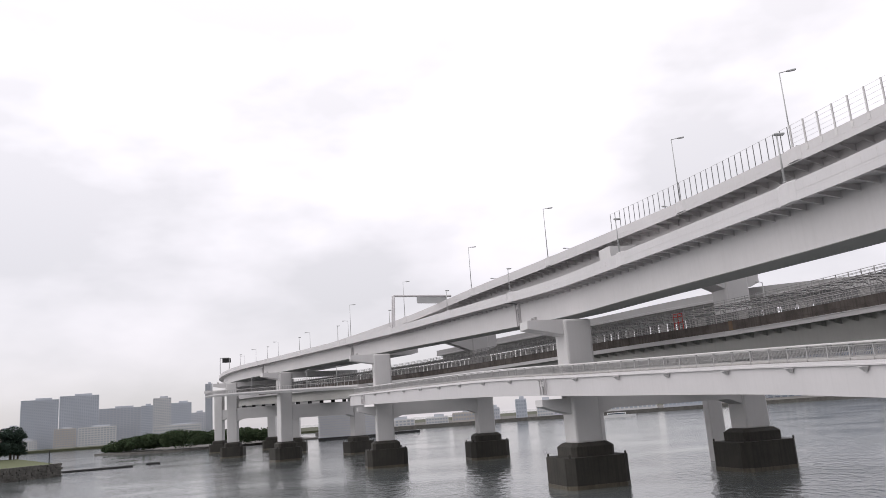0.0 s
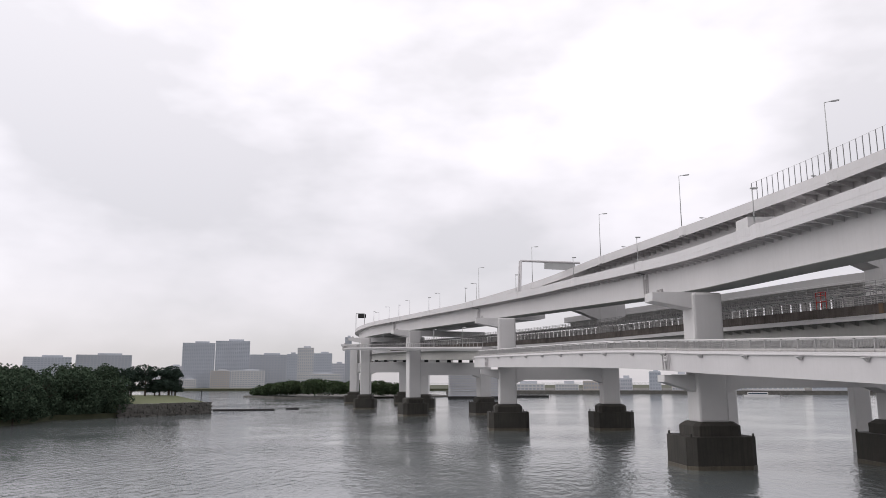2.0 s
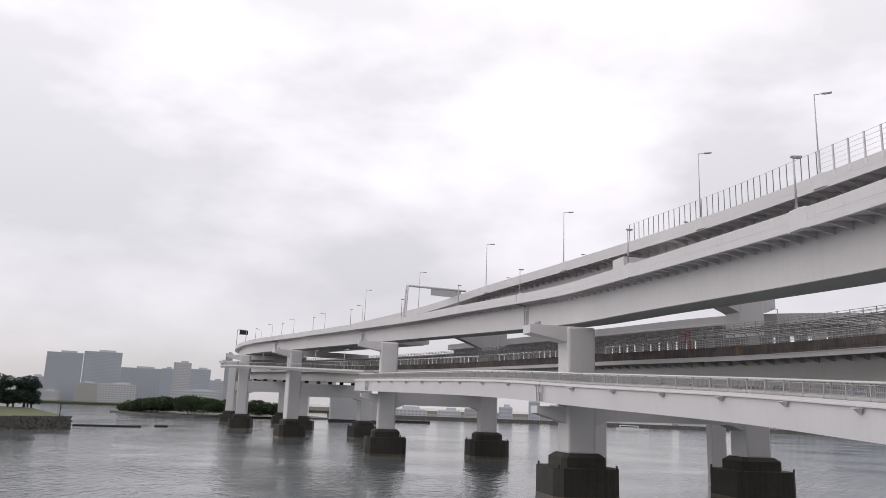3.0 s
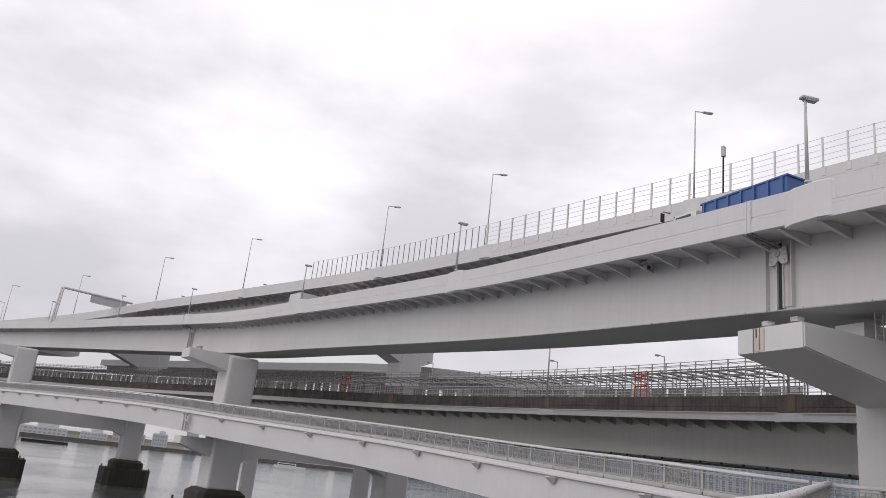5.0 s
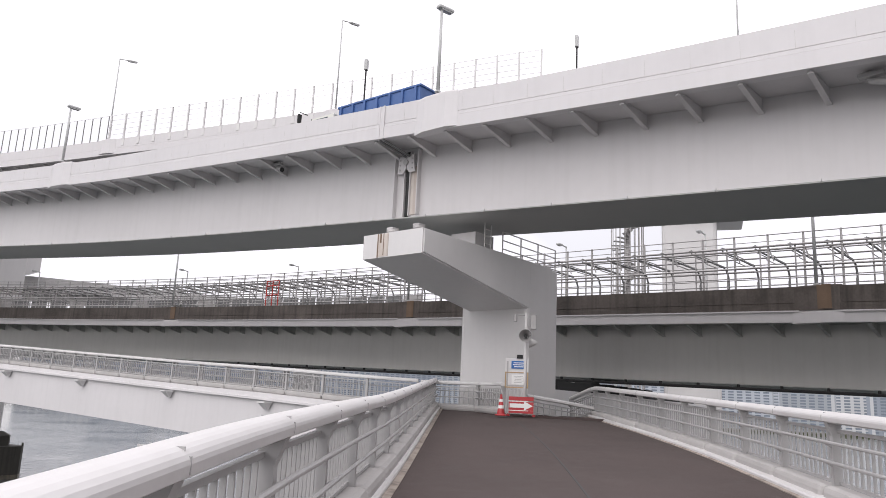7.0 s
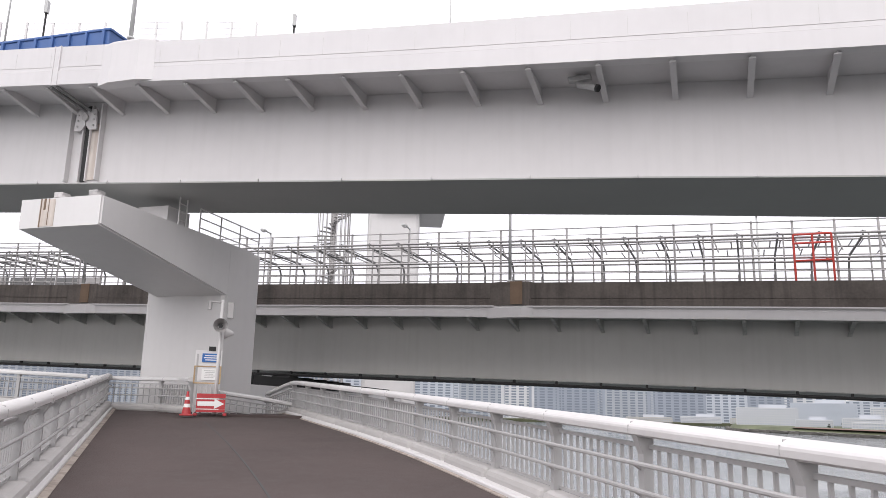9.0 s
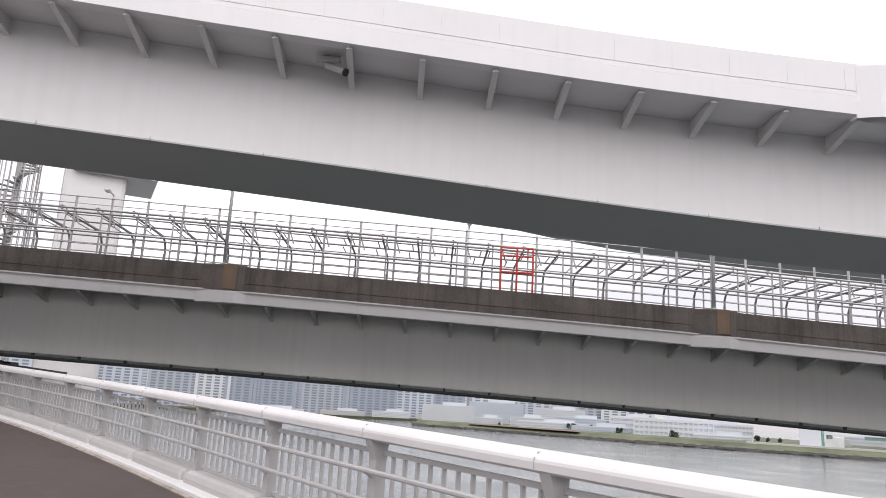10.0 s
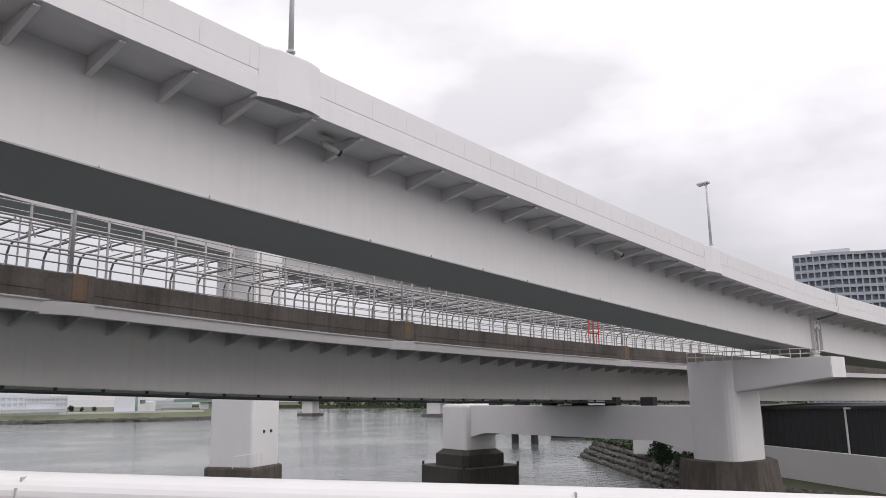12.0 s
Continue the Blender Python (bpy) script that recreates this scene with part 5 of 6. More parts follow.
# pole with a small panel on the rear ramp
for y in (46.0, 30.2):
    p, t = nearest(BACK, y)
    p = p - Vector((0, 0, 0.9 if y < 40 else 0.0))
    pn = thing("signal_pole", "dark pole with small panel on the rear parapet", "pole")
    bm = bmesh.new()
    rod(bm, p, p + Vector((0, 0, 3.2)), 0.07, 8)
    part("pole", bm, M_DARK, pn)
    bm = bmesh.new()
    box(bm, (0, 0, 3.6), (0.25, 0.4, 0.9), frame_at(p, t))
    part("panel", bm, M_LAMP, pn)

# ---- trees ----
def scatter_leaves(blobs, n, size, rng):
    """Leaf clumps on the shells of several lobes, each clump three crossed leaves."""
    verts, faces = [], []
    for _ in range(n):
        cx, cy, cz, rx, rz = blobs[rng.randrange(len(blobs))]
        a, u = rng.uniform(0, math.tau), rng.uniform(-0.75, 1.0)
        k = rng.uniform(0.72, 1.06)
        c = Vector((cx + rx * k * math.cos(a) * math.sqrt(max(0, 1 - u * u)), cy + rx * k * math.sin(a) * math.sqrt(max(0, 1 - u * u)), cz + rz * k * u))
        for _ in range(3):
            e = Euler((rng.uniform(-1, 1), rng.uniform(-1, 1), rng.uniform(0, 6))).to_matrix()
            w, h = size * rng.uniform(0.6, 1.2), size * rng.uniform(0.4, 0.9)
            b = len(verts)
            d = Vector((rng.uniform(-1, 1), rng.uniform(-1, 1), rng.uniform(-1, 1))) * size * 0.6
            for q in ((-w, 0, 0), (0, -h, 0.1 * w), (w, 0, 0), (0, h, 0.1 * w)):
                verts.append(c + d + e @ Vector(q))
            faces.append((b, b + 1, b + 2, b + 3))
    return verts, faces


def tree_kind(name, label, height, spread, pine, seed):
    rng = random.Random(seed)
    root = thing(name, label, "tree", "island trees")
    bm = bmesh.new()
    lean = rng.uniform(-0.4, 0.4)
    rod(bm, (0, 0, -1.0), (lean * 0.4, 0, height * 0.4), 0.28, 8, 0.2)
    rod(bm, (lean * 0.4, 0, height * 0.4), (lean, 0.2, height * 0.8), 0.2, 8, 0.07)
    for k in range(6):
        a = k * 1.1 + rng.uniform(0, 0.5)
        z = height * rng.uniform(0.35, 0.65)
        rod(bm, (lean * 0.5, 0, z), (math.cos(a) * spread * 0.6, math.sin(a) * spread * 0.6, z + height * 0.2), 0.1, 6, 0.03)
    part("trunk", bm, M_BARK, root)
    blobs = []
    for k in range(15 if not pine else 11):
        a = rng.uniform(0, math.tau)
        rr = spread * rng.uniform(0.1, 0.62)
        z = height * (rng.uniform(0.16, 0.82) if not pine else rng.uniform(0.26, 0.92))
        blobs.append((rr * math.cos(a), rr * math.sin(a), z, spread * rng.uniform(0.34, 0.55), height * (rng.uniform(0.15, 0.24) if not pine else rng.uniform(0.08, 0.14))))
    v, f = scatter_leaves(blobs, 1500 if pine else 2900, 0.21, rng)
    me = bpy.data.meshes.new("crown")
    me.from_pydata(v, [], f)
    me.materials.append(M_LEAF2 if pine else M_LEAF)
    cr = new("crown", me)
    cr.parent = root
    return root


kinds = [tree_kind("broadleaf_tree", "dark green broadleaf tree with full rounded crown", 9.5, 4.6, False, 3), tree_kind("broadleaf_tree", "dark green broadleaf tree with uneven crown", 8.0, 4.0, False, 8), tree_kind("pine_tree", "dark pine with flat layered crown", 8.6, 3.6, True, 5), tree_kind("pine_tree", "dark pine leaning with layered crown", 7.4, 3.2, True, 12)]

# ---- wooded island with stone sea wall ----
shore = [(-105, 220), (-111, 206), (-118, 192), (-126, 177), (-122, 160), (-119, 146), (-123, 120), (-140, 70), (-230, 30), (-330, 120), (-260, 260), (-140, 252)]
bm = bmesh.new()
inner = [(x - 1.5, y + 0.5) for x, y in shore]
prism(bm, [shore[-1], shore[0], shore[1], shore[2], (-140, 199), (-160, 240)], -3, 3.4)
prism(bm, [(-106.5, 220.5), (-112.5, 206.5), (-119.5, 192.8), (-140, 199), (-160, 240), (-141, 251)], 3.38, 5.2, [(-122, 230), (-126, 218), (-131, 208), (-140, 205), (-156, 238), (-141, 246)])
island = part("island_ground", bm, M_GRASS)
tagged(island, "low grassy island inside a dark stone wall", "island", kind="structure")
bm = bmesh.new()
prism(bm, [(x - 0.5, y) for x, y in shore[2:-1]] + [(-160, 241), (-141, 200)], -3, 1.3)
tagged(part("wood_ground", bm, M_SOIL), "dark ground under the island trees", "island", kind="structure")
wall = thing("sea_wall", "dark weathered stone sea wall round the island", "sea wall")
rng = random.Random(4)
edge_line = even([Vector((*p, 0)) for p in shore[:3]], 0.95)
bm = bmesh.new()
for row in range(7):
    for i, (a, b) in enumerate(zip(edge_line, edge_line[1:])):
        c = a.lerp(b, 0.5 + 0.25 * (row % 2))
        d = (b - a).normalized()
        m = frame_at(c + Vector((0.12 - 0.0 * row, 0, -0.2 + row * 0.53)), d) @ Euler((rng.uniform(-0.15, 0.15), rng.uniform(-0.12, 0.12), rng.uniform(-0.2, 0.2))).to_matrix().to_4x4()
        w_ = rng.uniform(0.85, 1.25)
        box(bm, (rng.uniform(-0.2, 0.2), rng.uniform(-0.15, 0.15), 0.26), (w_, 0.7, rng.uniform(0.5, 0.7)), m, bevel=0.08)
w_ob = part("stones", bm, M_STONE, wall)
tagged(w_ob, kind="stuff")
first = {}
rng = random.Random(21)


def plant(kind, x, y, z, s, r):
    m = Matrix.Translation((x, y, z)) @ Matrix.Rotation(r, 4, "Z")
    if kind not in first:
        first[kind] = True
        kinds[kind].matrix_basis = m
        kinds[kind].scale = (s, s, s)
    else:
        t = copy_thing(kinds[kind], m)
        t.scale = (s, s, s)


for i, (a, b) in enumerate(zip(shore[2:8], shore[3:9])):
    a, b = Vector((*a, 0)), Vector((*b, 0))
    n_row = max(2, int((b - a).length / 5.0))
    for k in range(n_row):
        for row in range(3):
            p = a.lerp(b, (k + rng.uniform(0.1, 0.9)) / n_row)
            inn = Vector((-1.0, 0.18, 0)).normalized() * (1.5 + row * 6 + rng.uniform(-1.5, 2))
            if i == 0:
                inn += Vector((1.5, 3, 0))
            p = p + inn
            plant(rng.choice((0, 1, 0)), p.x, p.y, 1.2 if row else 0.2, rng.uniform(1.05, 1.4), rng.uniform(0, 6))
for k in range(13):
    s = k / 12
    plant(rng.choice((2, 3)), -124.5 - 14 * (1 - s) + rng.uniform(-3, 3), 238 - 26 * (1 - s) + rng.uniform(-2, 2), 4.6, rng.uniform(0.95, 1.2), rng.uniform(0, 6))
plant(0, -131, 204, 3.5, 1.2, 1.0)
plant(1, -127, 194, 2.5, 1.35, 2.0)
plant(0, -135, 196, 2.5, 1.3, 2.7)
plant(1, -122, 189, 0.6, 1.1, 0.4)
tip = thing("beacon_post", "thin post at the tip of the sea wall", "post")
bm = bmesh.new()
rod(bm, (-108, 219.5, 3.3), (-108, 219.5, 7.2), 0.12, 6)
part("pole", bm, M_DARK, tip)

boom = thing("floating_boom", "long dark floating boom lying on the water", "floating boom")
for k, (a, b) in enumerate((((-114, 240), (-95.5, 247.5)), ((-94.5, 256), (-90.5, 257.5)))):
    bm = bmesh.new()
    rod(bm, (*a, 0.15), (*b, 0.15), 0.42, 8)
    part("float", bm, M_DARK, boom)

# second island, farther off: one wooded mound
rng = random.Random(7)
bm = bmesh.new()
prism(bm, [(-198, 455), (-160, 410), (-130, 402), (-100, 425), (-70, 470), (-90, 520), (-180, 520)], -2, 0.9)
isle2 = part("far_island", bm, M_STONE)
tagged(isle2, "far low island with stony edge", "island", kind="structure")
blobs = []
for k in range(150):
    s, q = rng.uniform(0.02, 1), rng.uniform(0, 1)
    x = -194 + 110 * s
    y = 452 - 52 * math.sin(min(1, s * 1.25) * math.pi * 0.62) + q * 30 + 6
    blobs.append((x, y, 1.6 + 6.2 * math.sin(0.15 + s * 2.6) ** 0.6 * rng.uniform(0.35, 1.1), rng.uniform(3.5, 6), rng.uniform(2, 3.2)))
v, f = scatter_leaves(blobs, 22000, 0.5, rng)
me = bpy.data.meshes.new("far_woods")
me.from_pydata(v, [], f)
me.materials.append(M_LEAF3)
woods = new("far_woods", me)
tagged(woods, "dense green trees covering the far island", "woods", kind="stuff")


# ---- buildings ----
def facade_material(name, color):
    return material(name, color, 0.7, vary=0.06, scale=0.05, fine=0.6, bump=0.0)


# Distance haze is put into these colours: lifted pale greys for the left skyline.
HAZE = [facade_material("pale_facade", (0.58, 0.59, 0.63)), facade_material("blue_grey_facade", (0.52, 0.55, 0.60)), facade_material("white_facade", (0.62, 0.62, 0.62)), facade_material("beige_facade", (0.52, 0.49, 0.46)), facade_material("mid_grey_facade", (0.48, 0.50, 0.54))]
HAZE_R = [facade_material("pale_block_facade", (0.42, 0.45, 0.50)), facade_material("blue_block_facade", (0.27, 0.30, 0.35)), facade_material("white_block_facade", (0.50, 0.51, 0.53)), facade_material("beige_block_facade", (0.42, 0.41, 0.39)), facade_material("grey_block_facade", (0.33, 0.355, 0.39))]
# Glass colour lightened to carry the same painted haze.
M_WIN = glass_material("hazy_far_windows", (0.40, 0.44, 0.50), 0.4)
M_WIN_R = glass_material("blue_grey_far_windows", (0.17, 0.20, 0.25), 0.4)


def building(x, y, w, h, depth, mat, floors, bays, name="apartment_tower", label="pale far-off apartment tower", face=(0, 0), win=M_WIN):
    """Block with recessed window bands between floor slabs and vertical piers."""
    root = thing(name, label, "building", "skyline")
    ang = math.atan2(face[1] - y, face[0] - x) + math.pi / 2
    m = Matrix.Translation((x, y, 0)) @ Matrix.Rotation(ang, 4, "Z")
    bm = bmesh.new()
    box(bm, (0, 0, h / 2 - 1), (w - 0.8, depth - 0.8, h + 2), m)
    part("glazing", bm, win, root)
    floors, bays = round(floors * 1.5), round(bays * 2.0)
    step = h / floors
    for k in range(floors + 1):
        bm = bmesh.new()
        box(bm, (0, 0, min(h - 0.1, k * step)), (w, depth, step * (0.5 if win is M_WIN else 0.42)), m)
        part("floor_band", bm, mat, root)
    for k in range(bays + 1):
        bm = bmesh.new()
        xx = -w / 2 + w * k / bays
        box(bm, (xx, 0, h / 2), (w / bays * 0.36, depth + 0.5, h), m)
        part("wall_pier", bm, mat, root)
    bm = bmesh.new()
    box(bm, (w * 0.1, 0, h + 1.2), (w * 0.45, depth * 0.5, 2.6), m)
    part("roof_plant", bm, HAZE[4], root)
    return root


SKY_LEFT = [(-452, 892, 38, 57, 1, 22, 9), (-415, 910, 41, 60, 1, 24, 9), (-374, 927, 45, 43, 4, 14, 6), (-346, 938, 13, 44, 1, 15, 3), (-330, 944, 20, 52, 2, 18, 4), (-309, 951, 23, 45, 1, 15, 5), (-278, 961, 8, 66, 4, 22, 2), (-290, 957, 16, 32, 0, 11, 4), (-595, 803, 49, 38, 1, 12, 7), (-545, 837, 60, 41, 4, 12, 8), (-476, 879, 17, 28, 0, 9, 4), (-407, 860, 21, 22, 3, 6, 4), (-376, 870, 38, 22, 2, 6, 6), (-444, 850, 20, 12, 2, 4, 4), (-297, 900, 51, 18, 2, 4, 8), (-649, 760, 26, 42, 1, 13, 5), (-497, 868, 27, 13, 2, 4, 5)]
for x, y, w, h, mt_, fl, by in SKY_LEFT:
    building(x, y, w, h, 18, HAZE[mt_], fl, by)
SKY_RIGHT = [(772, 244, 46, 46, 0, 14, 8), (785, 198, 44, 50, 4, 16, 8), (794, 158, 26, 52, 2, 16, 5), (799, 129, 27, 55, 1, 17, 5), (803, 94, 38, 50, 1, 16, 7), (807, 50, 44, 56, 4, 18, 8), (808, 0, 44, 52, 1, 17, 8), (807, -46, 43, 48, 0, 15, 8), (803, -86, 31, 40, 1, 13, 6), (798, -124, 41, 27, 2, 9, 7), (790, -170, 40, 24, 0, 8, 7), (700, 300, 46, 46, 0, 14, 8), (690, 340, 46, 46, 4, 14, 8), (770, -210, 42, 22, 4, 7, 7), (750, -255, 40, 20, 2, 7, 7)]
for x, y, w, h, mt_, fl, by in SKY_RIGHT:
    building(x, y, w * 1.2, h, 20, HAZE_R[mt_], fl * 0.8, by * 0.45, "apartment_block", "grey-blue far-off waterfront apartment block", (9, 5), M_WIN_R)
LOW_RIGHT = [(560, -84, 22, 10, 2, 3, 5), (549, -112, 26, 12, 2, 3, 5), (545, -149, 34, 14, 0, 3, 6), (498, -171, 29, 17, 2, 2, 5), (470, -209, 50, 15, 2, 2, 6), (430, -262, 22, 9, 2, 3, 6), (455, -300, 25, 11, 2, 2, 5), (420, -310, 22, 10, 2, 2, 5), (520, -122, 46, 9, 2, 2, 7), (482, -146, 40, 8, 0, 2, 6), (446, -176, 44, 16, 2, 2, 4), (425, -196, 30, 7, 2, 2, 5), (600, -60, 40, 20, 2, 5, 6), (640, -104, 44, 26, 0, 7, 6), (612, -150, 40, 22, 2, 6, 6), (735, -60, 30, 9, 3, 3, 4), (738, -20, 34, 10, 2, 3, 5), (732, 25, 40, 8, 3, 2, 5), (715, 90, 60, 7, 2, 2, 8)]
for x, y, w, h, mt_, fl, by in LOW_RIGHT:
    building(x, y, w, h * 0.75, 12, HAZE_R[mt_], fl + 1, by * 2, "waterfront_hall", "low pale waterfront hall behind the park", (9, 5))
FAR_NORTH = [(330, 735, 44, 40, 4, 13, 7), (382, 712, 40, 52, 1, 17, 7), (432, 690, 46, 44, 0, 14, 8), (482, 660, 40, 56, 1, 18, 7), (530, 628, 44, 46, 2, 15, 8), (574, 590, 42, 58, 4, 19, 7), (614, 548, 44, 50, 1, 16, 8), (650, 500, 42, 54, 0, 17, 7), (680, 452, 44, 47, 4, 15, 8), (704, 402, 42, 52, 1, 17, 7)]
for x, y, w, h, mt_, fl, by in FAR_NORTH:
    building(x, y, w * 1.4, h, 20, HAZE_R[4 if mt_ in (0, 2) else mt_], fl, by * 0.7, "apartment_block", "grey-blue far-off apartment block across the harbour", (9, 5), M_WIN_R)
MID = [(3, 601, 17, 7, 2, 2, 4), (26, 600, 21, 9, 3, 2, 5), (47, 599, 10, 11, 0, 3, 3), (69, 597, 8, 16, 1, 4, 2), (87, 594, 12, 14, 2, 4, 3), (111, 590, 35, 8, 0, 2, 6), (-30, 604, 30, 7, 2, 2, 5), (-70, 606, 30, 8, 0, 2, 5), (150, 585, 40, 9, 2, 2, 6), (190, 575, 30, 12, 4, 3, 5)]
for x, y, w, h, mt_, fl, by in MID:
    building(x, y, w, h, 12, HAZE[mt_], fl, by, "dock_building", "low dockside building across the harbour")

# white louvred hall seen between the piers
hall = thing("louvred_hall", "white hall with horizontal louvres across the water", "building")
bm = bmesh.new()
box(bm, (-47, 434, 8), (33, 16, 16), bevel=1.5)
part("body", bm, HAZE[2], hall)
for k in range(11):
    bm = bmesh.new()
    box(bm, (-47, 425.8, 1.5 + k * 1.35), (33, 0.9, 0.35))
    part("louvre", bm, HAZE[0], hall)
for x0, x1, y in ((-62, -30, 418), (-30, -8, 455)):
    jet = thing("floating_jetty", "dark floating jetty on the far water", "jetty")
    bm = bmesh.new()
    box(bm, ((x0 + x1) / 2, y, 0.5), (x1 - x0, 5, 1.6), bevel=0.2)
    part("pontoon", bm, M_DARK, jet)

# far land strips
for name, label, outline, z, mat in (
        ("far_land", "low far shore under the skyline", [(-1500, 700), (-700, 730), (-380, 760), (-200, 770), (60, 800), (400, 900), (400, 1500), (-1500, 1500)], 2.0, M_SOIL),
        ("dock_land", "low dock edge across the harbour", [(-90, 588), (60, 586), (230, 560), (420, 480), (600, 500), (600, 800), (-90, 800)], 2.4, M_STONE),
        ("right_far_land", "far shore under the apartment blocks", [(560, 520), (640, 300), (700, 100), (720, -60), (690, -300), (1300, -300), (1300, 420)], 2.0, M_SOIL)):
    bm = bmesh.new()
    prism(bm, outline, -3, z)
    tagged(part(name, bm, mat), label, "land", kind="structure")
park = [(640, -36), (534, -30), (440, -92), (382, -129), (340, -172), (303, -210), (296, -226), (330, -272), (480, -330), (700, -330), (760, -60)]
bm = bmesh.new()
prism(bm, park, -3, 1.2, None)
prism(bm, [(x + 4, y - 2) for x, y in park], 1.2, 3.2, [(x + 14, y - 5) for x, y in park])
tagged(part("park_ground", bm, M_PARK), "green waterfront park with stony bank", "park", kind="structure")
bm = bmesh.new()
pl = even([Vector((x, y, 0)) for x, y in park[:8]], 3.0)
rng = random.Random(9)
for a, b in zip(pl, pl[1:]):
    for row in range(2):
        box(bm, (0, rng.uniform(-0.5, 0.5), 0.4 + row * 0.6), (3.1, 2.4, 1.0), frame_at(a.lerp(b, 0.5), (b - a)) @ Matrix.Rotation(rng.uniform(-0.2, 0.2), 4, "X"))
tagged(part("park_bank", bm, M_STONE), "stony bank along the park", "bank", kind="stuff")
M_RED_BED = material("rust_red_ground", (0.17, 0.10, 0.08), 0.9, vary=0.3, scale=0.1, fine=0.8, bump=0.1)
bm = bmesh.new()
prism(bm, [(500, -62), (420, -112), (450, -122), (530, -72)], 3.2, 3.32)
tagged(part("red_bed", bm, M_RED_BED), "rust-red planted bed in the park", "flower bed", kind="structure")
bm = bmesh.new()
prism(bm, [(360, -176), (316, -222), (322, -226), (366, -181)], 3.2, 4.0)
tagged(part("park_path", bm, M_KERB), "pale path edge along the park", "path", kind="structure")
for k in range(46):
    s = rng.uniform(0, 1)
    x, y = 400 + 200 * s + rng.uniform(-10, 30), -170 + 100 * s + rng.uniform(-70, 12)
    plant(rng.choice((0, 1, 2, 3)), x, y, 2.9, rng.uniform(0.22, 0.5), rng.uniform(0, 6))

# white visitor building in the park
vis = thing("visitor_building", "white low building with green glass end in the park", "building")
vm = Matrix.Translation((362, -214, 3.0)) @ Matrix.Rotation(radians(-40), 4, "Z")
for c, s, mat, nm in (((0, 0, 4), (26, 9, 8), HAZE[2], "hall"), ((-20, 0, 5), (12, 9, 10), HAZE[0], "glass_end"), ((22, -2, 2.6), (20, 10, 5.2), HAZE[2], "pavilion")):
    bm = bmesh.new()
    box(bm, c, s, vm, bevel=0.2)
    part(nm, bm, mat, vis)
for k in range(8):
    bm = bmesh.new()
    box(bm, (-9 + k * 2.4, -4.6, 5.2), (1.2, 0.3, 1.8), vm)
    part("window", bm, M_GLASS, vis)
M_GREENGLASS = glass_material("green_glass", (0.08, 0.26, 0.2), 0.2)
bm = bmesh.new()
box(bm, (-22, -4.7, 5), (6, 0.3, 8), vm)
part("green_glazing", bm, M_GREENGLASS, vis)

# green girder bridge over the inlet
M_GREENB = material("grey_green_bridge_paint", (0.22, 0.34, 0.29), 0.5, vary=0.08, scale=0.1, bump=0.0)
gb = thing("girder_bridge", "long low green girder bridge on concrete piers", "bridge")
bm = bmesh.new()
box(bm, (235, -268, 8.0), (330, 9, 1.7))
part("girder", bm, M_GREENB, gb)
bm = bmesh.new()
box(bm, (235, -268, 9.1), (330, 10, 0.4))
part("deck_edge", bm, HAZE[0], gb)
bm = bmesh.new()
for k in range(84):
    box(bm, (72 + k * 3.9, -263.2, 9.9), (0.12, 0.12, 1.2))
box(bm, (235, -263.2, 10.5), (328, 0.12, 0.12))
part("parapet_rail", bm, HAZE[0], gb)
for x in (374, 292, 213, 135):
    bm = bmesh.new()
    box(bm, (x, -268, 3.5), (7.5, 5, 8.2), bevel=0.4)
    part("pier", bm, M_PIER, gb)
    bm = bmesh.new()
    box(bm, (x, -268, 0.2), (11, 8, 2.0), bevel=0.3)
    part("pier_base", bm, M_STONE, gb)
bm = bmesh.new()
prism(bm, [(60, -330), (340, -420), (700, -420), (700, -900), (-200, -900), (-60, -330)], -3, 2.5)
tagged(part("south_land", bm, M_SOIL), "far wooded shore behind the green bridge", "land", kind="structure")
v, f = scatter_leaves([(rng.uniform(80, 420), rng.uniform(-440, -360), rng.uniform(3, 7), rng.uniform(5, 9), rng.uniform(2, 4)) for _ in range(60)], 2600, 1.1, rng)
me = bpy.data.meshes.new("shore_woods")
me.from_pydata(v, [], f)
me.materials.append(M_LEAF3)
tagged(new("shore_woods", me), "green trees on the far shore", "woods", kind="stuff")

# ---- the near shore below the viaduct ----
bm = bmesh.new()
near_shore = [(66, -106), (59, -97), (48.5, -84), (38.3, -71), (33, -60), (27, -54), (19, -50), (10, -43), (2, -42), (-40, -60), (-120, -100), (-160, -330), (60, -330), (84, -150)]
prism(bm, near_shore, -2, 2.7, [(64, -109), (56, -100), (45, -87.5), (35.2, -74.5), (30.6, -64.5), (25, -58.5), (17, -54.5), (8, -48), (1, -46), (-40, -64), (-120, -103), (-160, -330), (60, -330), (80, -150)])
tagged(part("near_shore", bm, M_SOIL), "grassy shore with rocky edge under the viaduct", "shore", kind="structure")
rocks = bmesh.new()
rng = random.Random(15)
rl2 = even([Vector((x, y, 0)) for x, y in near_shore[:9]], 0.5)
for a, b in zip(rl2, rl2[1:]):
    for row in range(6):
        c = a.lerp(b, rng.random()) + Vector((-0.52 * row, -0.62 * row, -0.3 + row * 0.56))
        r = bmesh.ops.create_icosphere(rocks, subdivisions=1, radius=rng.uniform(0.25, 0.5))
        bmesh.ops.transform(rocks, matrix=Matrix.Translation(c) @ Euler((rng.uniform(0, 3), rng.uniform(0, 3), 0)).to_matrix().to_4x4() @ Matrix.Diagonal((1.2, 0.9, 0.6, 1)), verts=r["verts"])
tagged(part("shore_rocks", rocks, M_STONE), "grey rubble rocks along the water's edge", "rocks", kind="stuff")
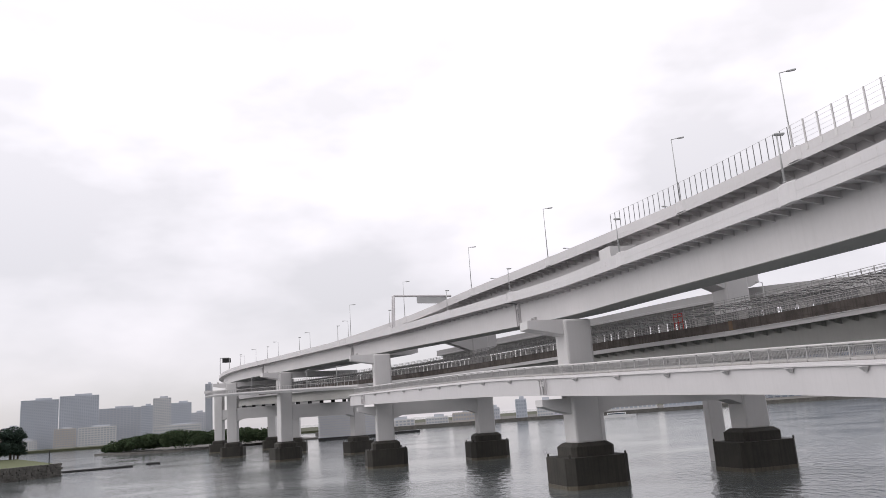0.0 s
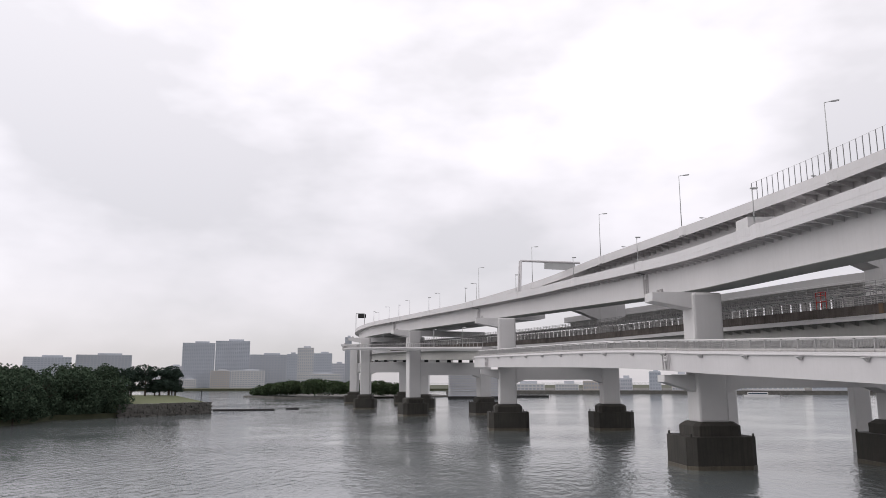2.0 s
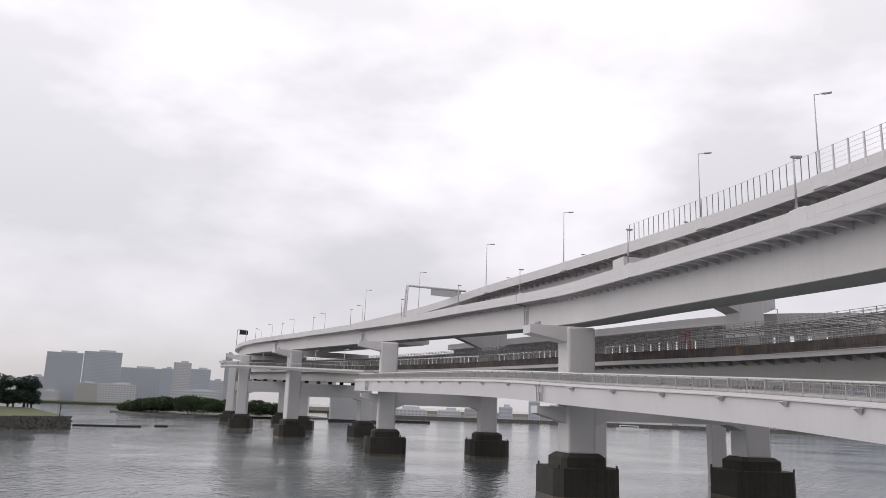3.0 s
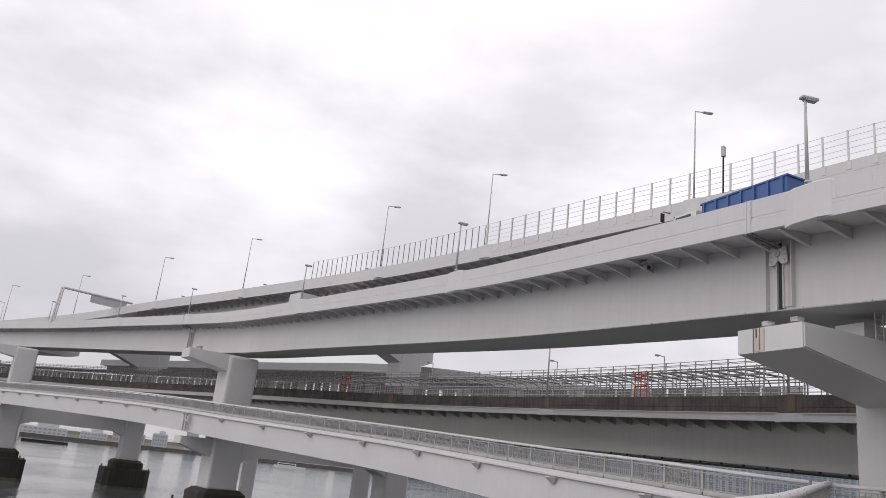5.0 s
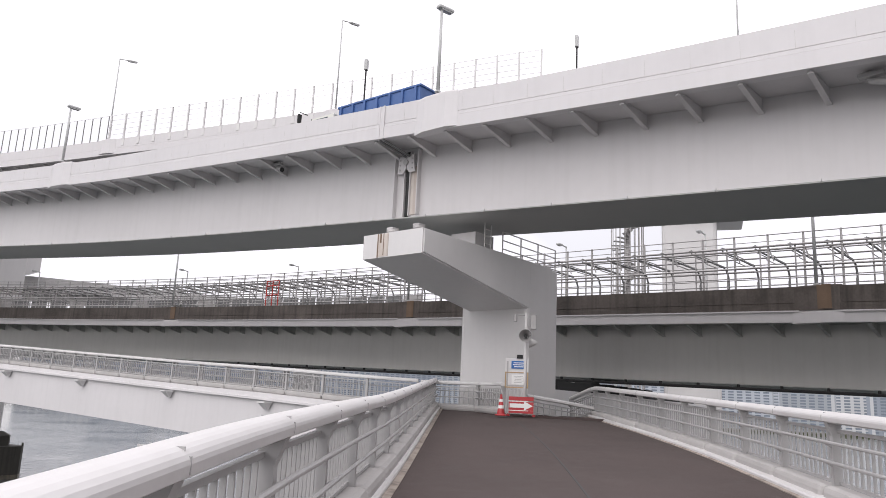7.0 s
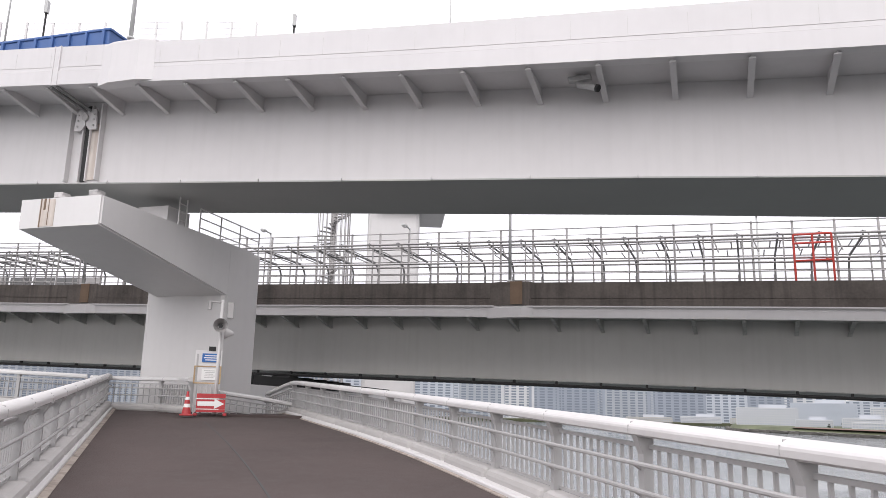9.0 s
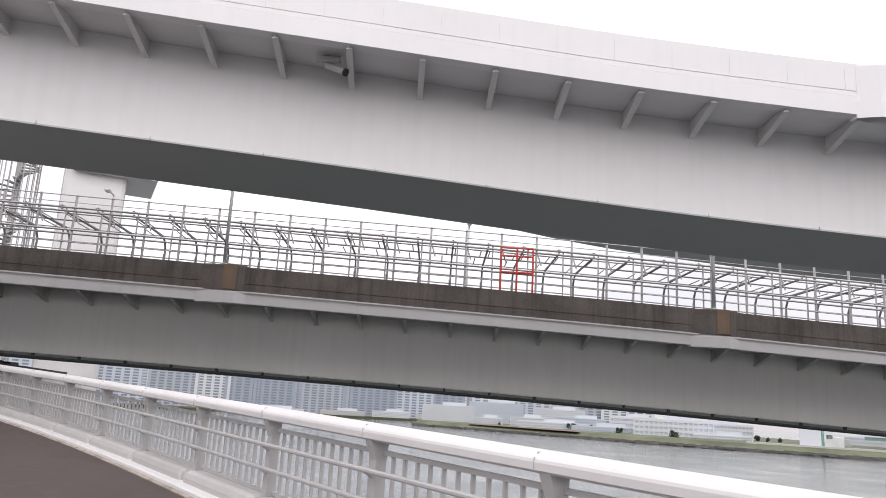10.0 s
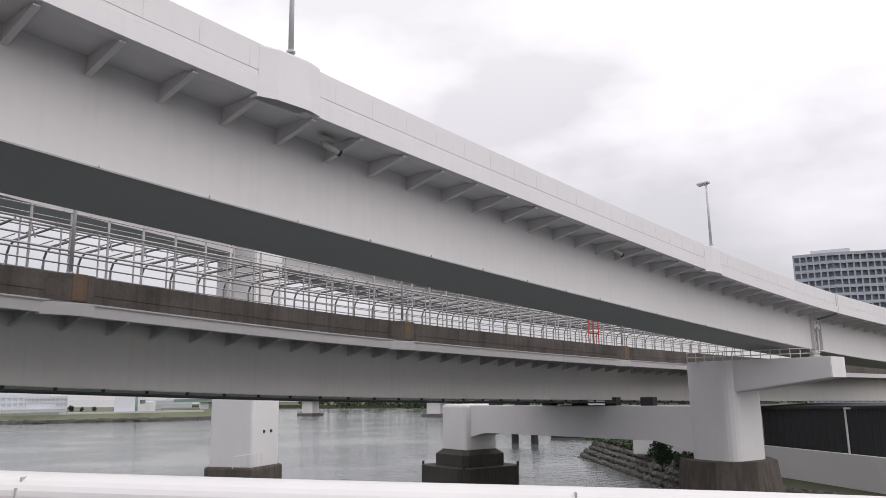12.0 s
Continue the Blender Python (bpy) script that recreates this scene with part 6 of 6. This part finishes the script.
v, f = scatter_leaves([(x0, y0, 2.75, 3.0, 0.25) for x0, y0 in ((62, -108), (56, -102), (51, -96), (46, -90), (41, -83.5), (37, -78), (34, -73), (32, -69))], 1700, 0.22, rng)
me = bpy.data.meshes.new("shore_grass")
me.from_pydata(v, [], f)
me.materials.append(M_LEAF3)
tagged(new("shore_grass", me), "rough grass on the rocky shore", "grass", kind="stuff")
plant(1, 39.6, -72, 2.4, 0.36, 0.5)
plant(0, 37, -70, 2.5, 0.16, 0.5)

sea_fence = thing("shore_wall", "smooth white concrete wall along the shore", "wall")
bm = bmesh.new()
sweep(bm, even([Vector((31.5, -70, 0)), Vector((30, -68.5, 0)), Vector((17.8, -57.5, 0)), Vector((8, -50.5, 0))], 1.5), [(0, 1.5), (0.3, 1.5), (0.3, 5.2), (0, 5.2)])
part("panel", bm, M_PIER, sea_fence)
M_SHED = material("black_corrugated_shed", (0.025, 0.027, 0.03), 0.6, vary=0.2, scale=0.3, fine=2.0, bump=0.1)
shed = thing("dark_shed", "low black corrugated shed behind the white wall", "shed")
bm = bmesh.new()
prism(bm, [(31, -79), (14, -82), (12, -96), (29, -93)], 1.5, 8.0)
part("wall", bm, M_SHED, shed)
bm = bmesh.new()
prism(bm, [(31.4, -78.6), (13.6, -81.8), (11.6, -96.4), (29.4, -93.4)], 8.0, 8.3)
part("roof", bm, M_SHED, shed)
for k in range(26):
    bm = bmesh.new()
    box(bm, (31 - 0.65 * k, -78.93 - 0.115 * k, 4.8), (0.12, 0.12, 6.2))
    part("rib", bm, M_SHED, shed)
store = thing("tan_store", "tan clad store building by the shed", "building")
for k in range(9):
    bm = bmesh.new()
    box(bm, (4.5, -86, 2.4 + k * 0.9), (16, 10, 0.86), bevel=0.03)
    part("cladding_board", bm, HAZE[3], store)
pole = thing("flood_lamp", "thin pale lamp pole by the shed", "lamp")
bm = bmesh.new()
rod(bm, (22.5, -73.5, 2.5), (22.5, -73.5, 8.2), 0.09, 8)
part("pole", bm, M_RAIL, pole)
bm = bmesh.new()
box(bm, (22.3, -73.5, 8.2), (0.6, 0.25, 0.15), bevel=0.04)
part("lamp_head", bm, M_RAIL, pole)
tank = thing("white_hut", "plain white hut on the rocky shore", "hut")
bm = bmesh.new()
box(bm, (43, -86, 3.9), (9, 4, 2.7), bevel=0.1)
part("walls", bm, HAZE[2], tank)
bm = bmesh.new()
box(bm, (43, -86, 5.35), (9.4, 4.4, 0.2), bevel=0.05)
part("roof", bm, HAZE[0], tank)
piles = thing("mooring_dolphin", "dark mooring dolphin of two posts under a beam", "mooring")
for x in (86.5, 91.0):
    bm = bmesh.new()
    rod(bm, (x, -129.5, -2), (x, -129.5, 2.6), 0.75, 10)
    part("pile", bm, M_DARK, piles)
bm = bmesh.new()
box(bm, (88.7, -129.5, 2.9), (7.5, 2.2, 0.8), bevel=0.08)
part("beam", bm, M_DARK, piles)
barge = thing("barge", "low rusty barge moored in the inlet", "barge")
bm = bmesh.new()
prism(bm, [(78, -151), (92, -147), (93, -150), (79, -154)], -0.5, 1.2, [(77.5, -150.7), (92.3, -146.6), (93.4, -150.2), (78.6, -154.4)])
part("hull", bm, M_DARK, barge)

# balconied apartment tower beyond the shore
apt = thing("balcony_tower", "tall grey apartment tower with projecting balcony slabs", "building")
am = Matrix.Translation((56, -330, 0)) @ Matrix.Rotation(radians(8), 4, "Z")
bm = bmesh.new()
prism(bm, [(-15, -8), (14, -8), (14, 10), (2, 10), (-15, 5)], 0, 61.5)
bmesh.ops.transform(bm, matrix=am, verts=bm.verts)
part("body", bm, M_WIN_R, apt)
for a, b, n_ in (((-16.6, 6.0), (2.2, 11.3), 8), ((2.2, 11.3), (16.2, 11.3), 6), ((-16.7, -8.6), (-16.7, 6.0), 6)):
    for k in range(n_ + 1):
        q = Vector((*a, 0)).lerp(Vector((*b, 0)), k / n_)
        bm = bmesh.new()
        box(bm, (q.x, q.y, 31), (0.55, 0.5, 61), am)
        part("facade_pier", bm, HAZE_R[4], apt)
for k in range(19):
    z = 3.2 * (k + 1)
    bm = bmesh.new()
    prism(bm, [(-17, -9), (16.5, -9), (16.5, 11.6), (2.2, 11.6), (-17, 6.2)], z - 0.25, z)
    bmesh.ops.transform(bm, matrix=am, verts=bm.verts)
    part("balcony", bm, HAZE_R[0], apt)
    bm = bmesh.new()
    for a, b in (((-17, 6.2), (2.2, 11.6)), ((2.2, 11.6), (16.5, 11.6)), ((-17, -9), (-17, 6.2))):
        p, q = Vector((*a, z + 0.45)), Vector((*b, z + 0.45))
        d = q - p
        box(bm, (0, 0, 0), (d.length, 0.08, 0.85), Matrix.Translation((p + q) / 2) @ Matrix.Rotation(math.atan2(d.y, d.x), 4, "Z"))
    bmesh.ops.transform(bm, matrix=am, verts=bm.verts)
    part("balcony_front", bm, HAZE_R[4], apt)
bm = bmesh.new()
box(bm, (3, 2, 62.6), (14, 8, 2.2), am)
part("roof_plant", bm, HAZE[0], apt)

# small white ferry on the water
ferry = thing("ferry", "small white ferry crossing the harbour", "ferry")
fm = Matrix.Translation((112, 462, 0)) @ Matrix.Rotation(radians(-12), 4, "Z")
bm = bmesh.new()
prism(bm, [(-9, -2), (7, -2), (10, 0), (7, 2), (-9, 2)], -0.3, 1.4)
bmesh.ops.transform(bm, matrix=fm, verts=bm.verts)
part("hull", bm, HAZE[2], ferry)
bm = bmesh.new()
box(bm, (-1.5, 0, 2.1), (11, 3.2, 1.5), fm, bevel=0.2)
part("cabin", bm, HAZE[2], ferry)
bm = bmesh.new()
box(bm, (-1.5, 0, 2.2), (10, 3.3, 0.6), fm)
part("windows", bm, M_GLASS, ferry)
